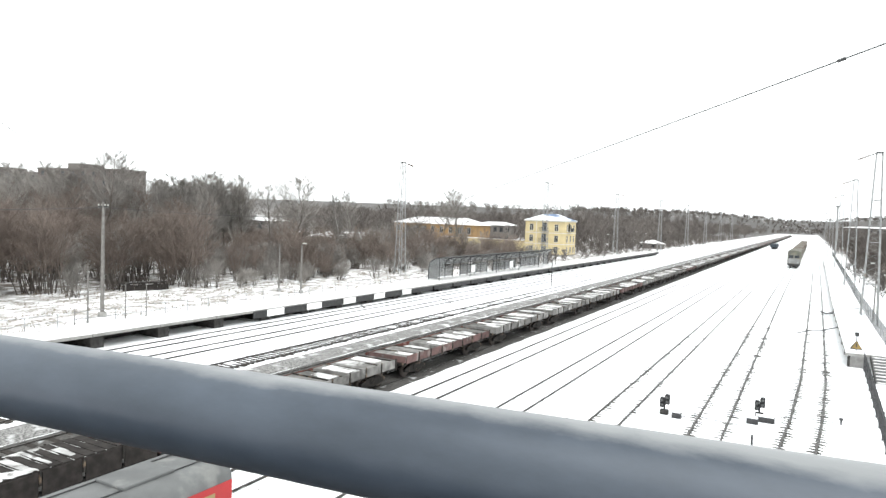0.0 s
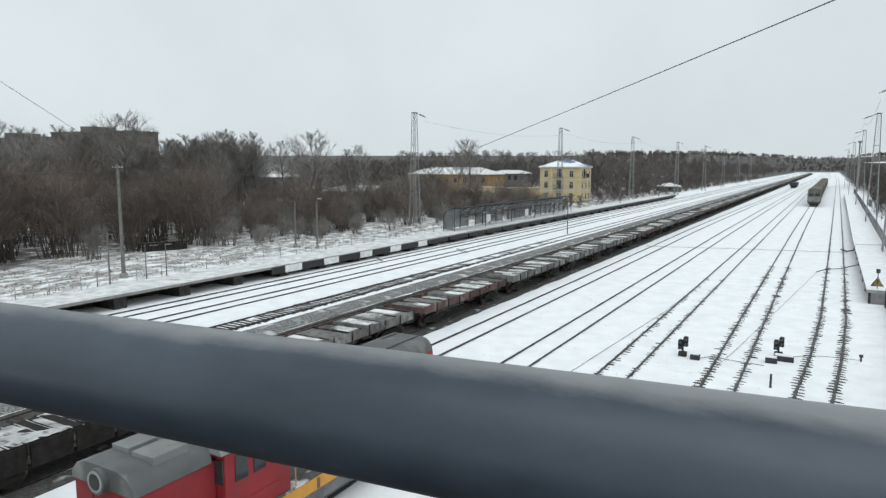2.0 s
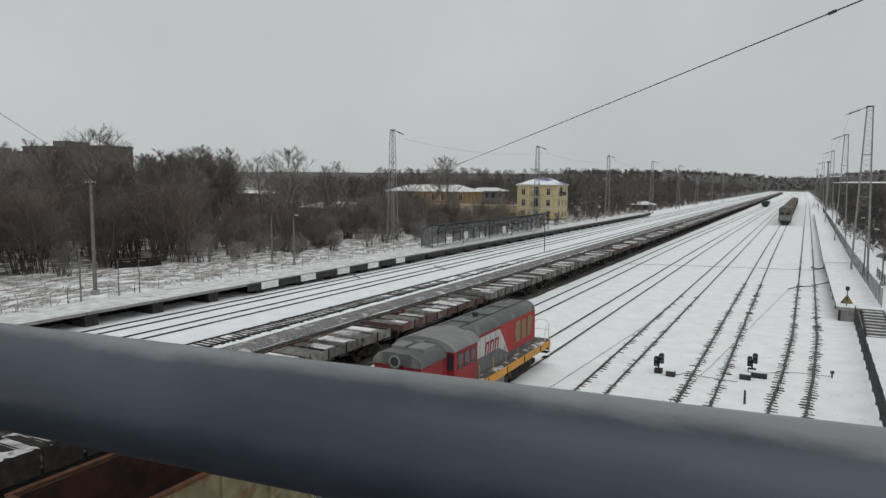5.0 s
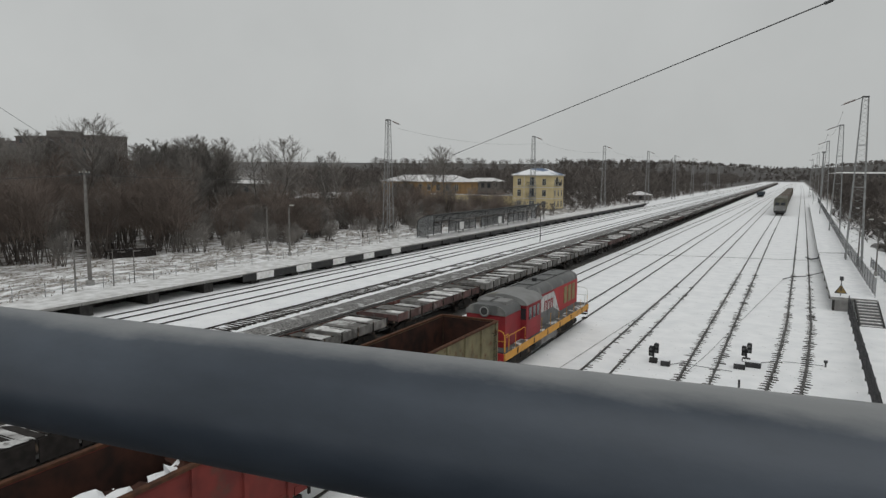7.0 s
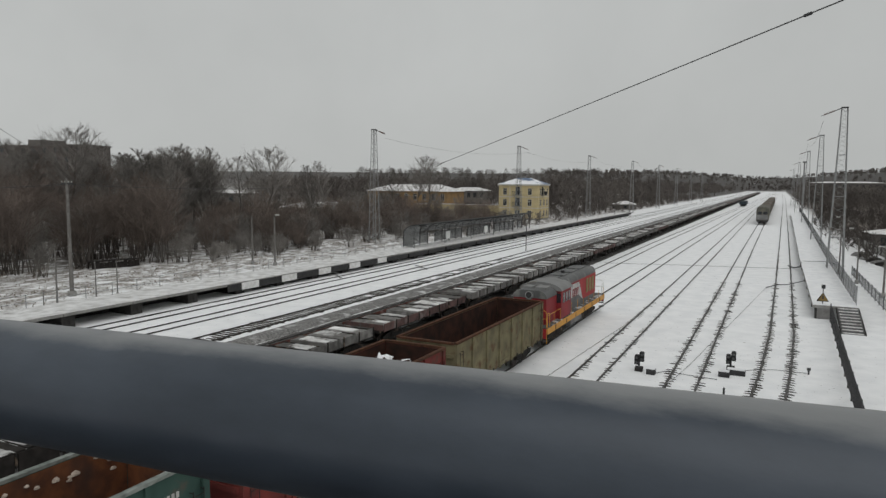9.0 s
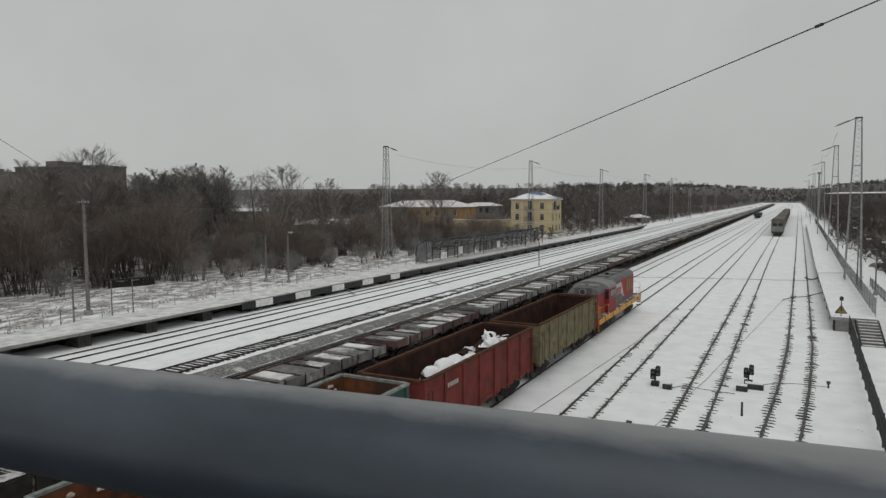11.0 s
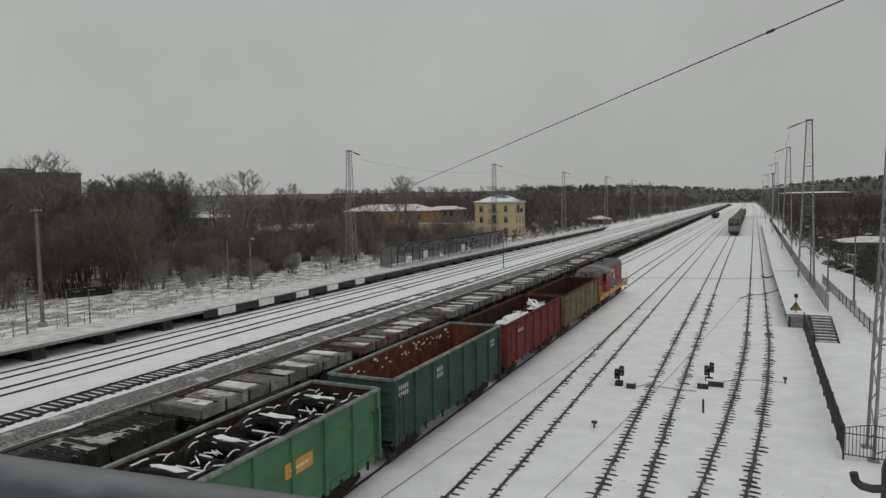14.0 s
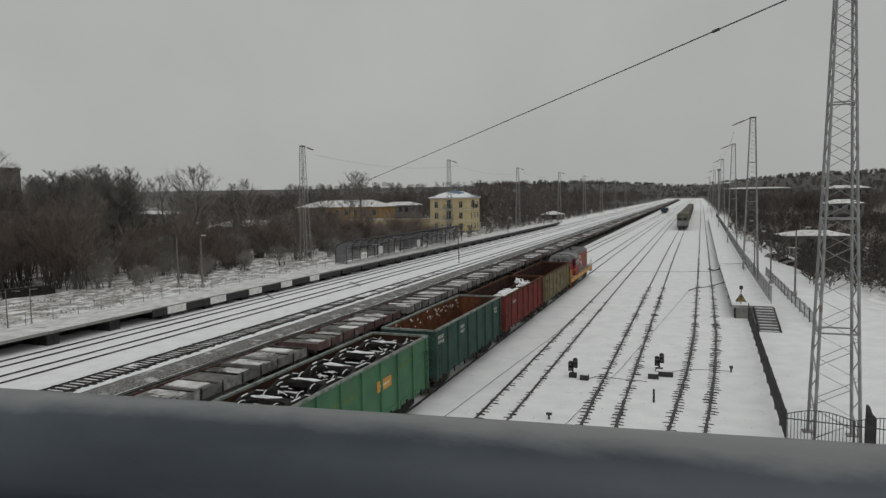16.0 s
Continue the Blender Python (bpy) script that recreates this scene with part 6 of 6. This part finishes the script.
def make_tree(name, seed, h, spread, limbs, kids, twigs, bark, twig, label, **kw):
    t = thing(name, None, label, "tree" if name != "bush" else "bush", "bare wood")
    a, c = grow(random.Random(seed), h, spread, limbs, kids, twigs, **kw)
    part("trunk", plain_mesh(a, "trunk", bark), None, t)
    part("crown", plain_mesh(c, "crown", twig), None, t)
    return t


def make_bush(seed, h, stems, twig, label):
    t = thing("bush", None, label, "bush", "bare thicket")
    rng = random.Random(seed)
    base, top = Shape(), Shape()
    for k in range(stems):
        az, out = rng.uniform(0, 6.28), rng.uniform(0.1, 0.42)
        d = Vector((math.cos(az) * out, math.sin(az) * out, 1)).normalized()
        ln = h * rng.uniform(0.65, 1.0)
        a = Vector((rng.uniform(-1, 1), rng.uniform(-1, 1), -0.2))
        b = a + d * ln
        m = a.lerp(b, 0.35)
        base.tube(a, m, 0.075, 0.05, 4, caps=False)
        top.tube(m, b, 0.05, 0.012, 4, caps=False)
        for j in range(15):
            s = rng.uniform(0.30, 0.98)
            c = a.lerp(b, s)
            e = (d * 0.6 + Vector((rng.uniform(-1, 1), rng.uniform(-1, 1), rng.uniform(-0.35, 0.5))) * 0.9).normalized()
            l2 = ln * (1.1 - s) * rng.uniform(0.35, 0.6) + 0.4
            g = c + e * l2
            top.tube(c, g, 0.022, 0.010, 3, caps=False)
            for q in range(7):
                p = c.lerp(g, rng.uniform(0.2, 1))
                w = (e + Vector((rng.uniform(-1, 1), rng.uniform(-1, 1), rng.uniform(-0.2, 0.7))) * 0.8).normalized()
                top.tube(p, p + w * rng.uniform(0.5, 1.3), 0.013, 0.006, 3, caps=False)
    part("trunk", plain_mesh(base, "trunk", BARK), None, t)
    part("crown", plain_mesh(top, "crown", twig), None, t)
    return t


TREES = [
    make_tree("bare_tree", 11, 17.5, 4.4, 26, 10, 9, BARK, TWIG, "tall bare grey deciduous tree at the wood's edge", lean=0.8, start=0.3),
    make_tree("bare_tree", 12, 16.0, 3.4, 26, 10, 9, BIRCH, TWIG, "bare birch with pale trunk and fine twigs", lean=1.0, start=0.25),
    make_tree("bare_tree", 13, 18.5, 5.4, 26, 11, 10, BARK, TWIG, "large bare spreading tree with dark limbs", lean=0.55, start=0.32),
    make_tree("bare_tree", 14, 14.0, 3.6, 22, 9, 9, BARK, TWIG_RED, "bare brown tree in the dense wood", lean=0.9, start=0.22),
]
BUSHES = [make_bush(21, 9.0, 13, TWIG_RED, "dense bare red-brown thicket of tall shrubs"), make_bush(22, 7.0, 12, TWIG, "bare grey-brown shrubs at the wood's edge"), make_bush(23, 10.0, 13, TWIG_RED, "tall bare red-brown willow thicket"), make_bush(24, 4.5, 10, TWIG, "low bare shrub in the snowy field")]
placed = set()


def plant(kind, k, x, y, s=1.0, turn=0.0):
    src = kind[k]
    m = pose(x, y, height(x, y) - 0.1, 0, 0, turn)
    if (id(kind), k) in placed:
        ob = copy_thing(src, m)
    else:
        placed.add((id(kind), k))
        src.matrix_world = m
        ob = src
    ob.scale = (s, s, s)
    return ob


def edge_x(y):
    """Where the thicket begins, going away from the platform."""
    return -76 + max(0.0, y - 45) * 0.19


rng = random.Random(77)
for i in range(210):
    y = rng.uniform(26, 150)
    x = edge_x(y) - rng.random() ** 1.3 * 32
    lane, turn = x / y, rng.uniform(0, 360)
    if lane < -1.18:
        plant(BUSHES, rng.choice((0, 0, 2, 2, 1)), x, y, rng.uniform(0.85, 1.35), turn)
    else:
        plant(BUSHES, rng.choice((1, 0, 3, 2)), x, y, rng.uniform(0.45, 0.8), turn)
for i in range(110):
    y = rng.uniform(72, 178)
    x = edge_x(min(y, 120)) - 4 - rng.random() * 60
    if x / y > -1.18 and not (x > -95 and y > 160):
        plant(BUSHES, rng.choice((1, 0, 2)), x, y, rng.uniform(0.55, 0.85), rng.uniform(0, 360))
for i in range(14):
    y = rng.uniform(45, 130)
    plant(BUSHES, 3, edge_x(y) + rng.uniform(0.5, 4.0), y, rng.uniform(0.5, 0.9), rng.uniform(0, 360))
for i in range(190):
    y = rng.uniform(34, 185)
    x = edge_x(y) - 14 - rng.random() * 75
    k, s, turn = rng.choice((0, 1, 1, 3, 3)), rng.uniform(0.6, 0.95), rng.uniform(0, 360)
    # the low houses show through gaps in the wood
    open_lane = -1.12 < x / y < -0.94 or -0.88 < x / y < -0.69
    if -0.69 <= x / y and math.hypot(x, y) < 215:
        plant(TREES, k, x, y, s * 0.66, turn)
    elif not open_lane:
        plant(TREES, k, x, y, s, turn)
    elif rng.random() < 0.6:
        plant(TREES, k, x, y, s * 0.58, turn)
# taller trees before the apartment blocks
for i in range(48):
    az, d = radians(rng.uniform(-70, -52.8)), rng.uniform(112, 160)
    plant(TREES, rng.choice((3, 3, 1, 0)), d * math.sin(az), d * math.cos(az), rng.uniform(0.85, 1.12), rng.uniform(0, 360))
# single trees that stand above the wood
for k, x, y, s in ((2, -99.0, 67.5, 1.08), (2, -92.0, 105.0, 1.0), (1, -89.0, 114.0, 0.95), (2, -97.0, 184.0, 1.08), (0, -104.0, 190.0, 0.95), (0, -84.0, 140.0, 0.8), (1, -98, 130, 1.05), (0, -112, 118, 1.0)):
    plant(TREES, k, x, y, s, 40 * k + y)
# the dense tall stand
for i in range(46):
    az = radians(rng.uniform(-52.5, -45.5))
    d = rng.uniform(128, 165)
    plant(TREES, rng.choice((1, 1, 0)), d * math.sin(az), d * math.cos(az), rng.uniform(0.92, 1.08), rng.uniform(0, 360))


def far_wood(name, spots, seed, label, twig, h0, h1, stems, fine=0.35):
    """A whole wood of small bare trees as one mesh."""
    templates = []
    for k in range(5):
        a, c = grow(random.Random(seed + k), 1.0, 0.30, stems, 5, 3, lean=0.75, start=0.12, fine=fine)
        v = np.array([tuple(p) for p in a.v + c.v])
        n = len(a.v)
        f = a.f + [tuple(i + n for i in q) for q in c.f]
        # stout twigs, for trees that are seen from afar
        templates.append((v, f))
    r = random.Random(seed)
    vs, fs, base = [], [], 0
    for x, y in spots:
        v, f = templates[r.randrange(5)]
        h = r.uniform(h0, h1)
        t = r.uniform(0, 6.28)
        c, s = math.cos(t), math.sin(t)
        q = np.empty_like(v)
        wide = h * r.uniform(0.9, 1.4)
        q[:, 0] = x + (v[:, 0] * c - v[:, 1] * s) * wide
        q[:, 1] = y + (v[:, 0] * s + v[:, 1] * c) * wide
        q[:, 2] = height(x, y) - 0.2 + v[:, 2] * h
        vs.append(q)
        fs += [tuple(i + base for i in g) for g in f]
        base += len(v)
    me = bpy.data.meshes.new(name)
    me.from_pydata(np.concatenate(vs).tolist(), [], fs)
    me.materials.append(twig)
    tagged(new(name, me), label, "wood", "", "stuff")


rng = random.Random(5)


def scatter(count, az0, az1, d0, d1, keep):
    out = []
    while len(out) < count:
        az, d = radians(rng.uniform(az0, az1)), math.sqrt(rng.uniform(d0 * d0, d1 * d1))
        x, y = d * math.sin(az), d * math.cos(az)
        if keep(x, y):
            out.append((x, y))
    return out


def clear_left(x, y):
    return x < -56 - 0.01 * y and not (-138 < x < -58 and 180 < y < 222) and not (-134 < x < -104 and 220 < y < 264) and not (-70 < x < -40 and y < 150)


far_wood("far_wood", scatter(900, -42, -3, 225, 520, clear_left) + scatter(800, -34, 3, 560, 1150, lambda x, y: x < -58), 100, "dark leafless woods stretching to the horizon", HAZED_TWIG, 9, 15, 15)
far_wood("far_wood", scatter(750, 0.8, 25, 300, 980, lambda x, y: x > 9 + 0.012 * y and not (12 < x < 68 and 500 < y < 548) and not (44 < x < 90 and 270 < y < 412)), 200, "dark leafless woods on the low hill", HAZED_TWIG, 7, 11.5, 15)
far_wood("far_wood", scatter(2600, -18, 27, 900, 1850, lambda x, y: y > 1400 or x < -70 or x > 24), 150, "dark leafless woods on the ridge closing the far end of the yard", HAZED_TWIG, 6, 9, 8, 2.2)
SCRUB_TWIG = mat("dark_scrub_twigs", (0.105, 0.094, 0.086), (0.075, 0.067, 0.062), 0.08, 0.95)
far_wood("far_wood", scatter(260, 1.0, 12, 370, 495, lambda x, y: x > 10), 250, "bare woods before the warehouse", HAZED_TWIG, 11, 13.5, 15)
far_wood("scrub", scatter(1700, 2.5, 30, 100, 340, lambda x, y: x > 9.5 + max(0.0, 160 - y) * 0.05 and not (16 < x < 31 and 105 < y < 160)) + scatter(320, 7.5, 16, 84, 150, lambda x, y: x > 12.5 and not (14 < x < 30 and y > 130)), 300, "tangled bare brown scrub beside the railway", SCRUB_TWIG, 1.6, 4.0, 11, 0.75)
far_wood("scrub", scatter(1300, -34, -4, 150, 640, lambda x, y: -95 < x < -53.5 and not (-80 < x < -56 and 180 < y < 202)), 400, "low bare scrub between the line and the woods", HAZED_TWIG, 1.4, 3.6, 11, 0.75)


# ---- dry grass in the field ----
def make_tufts():
    rng = random.Random(8)
    v, f = [], []
    for i in range(2600):
        y = 28 + rng.random() ** 1.4 * 110
        x = rng.uniform(edge_x(y) - 6, -53)
        z = height(x, y)
        if noise.noise((x * 0.25, y * 0.14, 5.0)) < -0.05:
            continue
        for k in range(5):
            a, l, ln = rng.uniform(0, 6.28), rng.uniform(0.1, 0.3), rng.uniform(0.12, 0.42)
            dx, dy = math.cos(a), math.sin(a)
            n = len(v)
            v += [(x - dy * 0.02, y + dx * 0.02, z - 0.02), (x + dy * 0.02, y - dx * 0.02, z - 0.02), (x + dx * l, y + dy * l, z + ln)]
            f.append((n, n + 1, n + 2))
    me = bpy.data.meshes.new("dry_grass")
    me.from_pydata(v, [], f)
    me.materials.append(mat("dry_grass_blades", (0.20, 0.155, 0.10), (0.13, 0.10, 0.075), 1, 0.95))
    tagged(new("dry_grass", me), "tufts of dry brown grass poking through snow", "grass", "", "stuff")


make_tufts()
# a dark sagging board shelter at the thicket's edge
lean_to = thing("board_lean_to", pose(-72.5, 55.0, 0.05, 0, 0, 76), "low dark board lean-to at the thicket's edge", "shed")
for k in range(12):
    part("board", Shape().box(-2.9 + 0.48 * k, -2.9 + 0.48 * k + 0.45, -0.04, 0.04, 0.0, 1.05 + 0.1 * math.sin(k * 1.7)), DECK, lean_to, "", pose(0, 0.02 * (k % 3), 0, -10, 0, 0))
part("roof_board", Shape().box(-3.0, 3.0, 0.1, 1.5, 1.12, 1.18), DECK, lean_to)
for q in (-2.8, 2.8):
    part("post", Shape().box(q - 0.06, q + 0.06, 1.3, 1.42, -0.2, 1.115), DECK, lean_to)


# ---- motion ----
def motions():
    """The goods train draws away along its siding at a steady pace."""
    def rows(offset):
        return [(t, pose(TRAIN_X, 6.55 + 4.75 * t + offset, 0)) for t in (0.0, 4.0, 8.0, 12.0, 16.0)]

    walk(loco, rows(0.0))
    for i, w in enumerate(wagons):
        walk(w, rows(-15.5 - 13.92 * i))


motions()
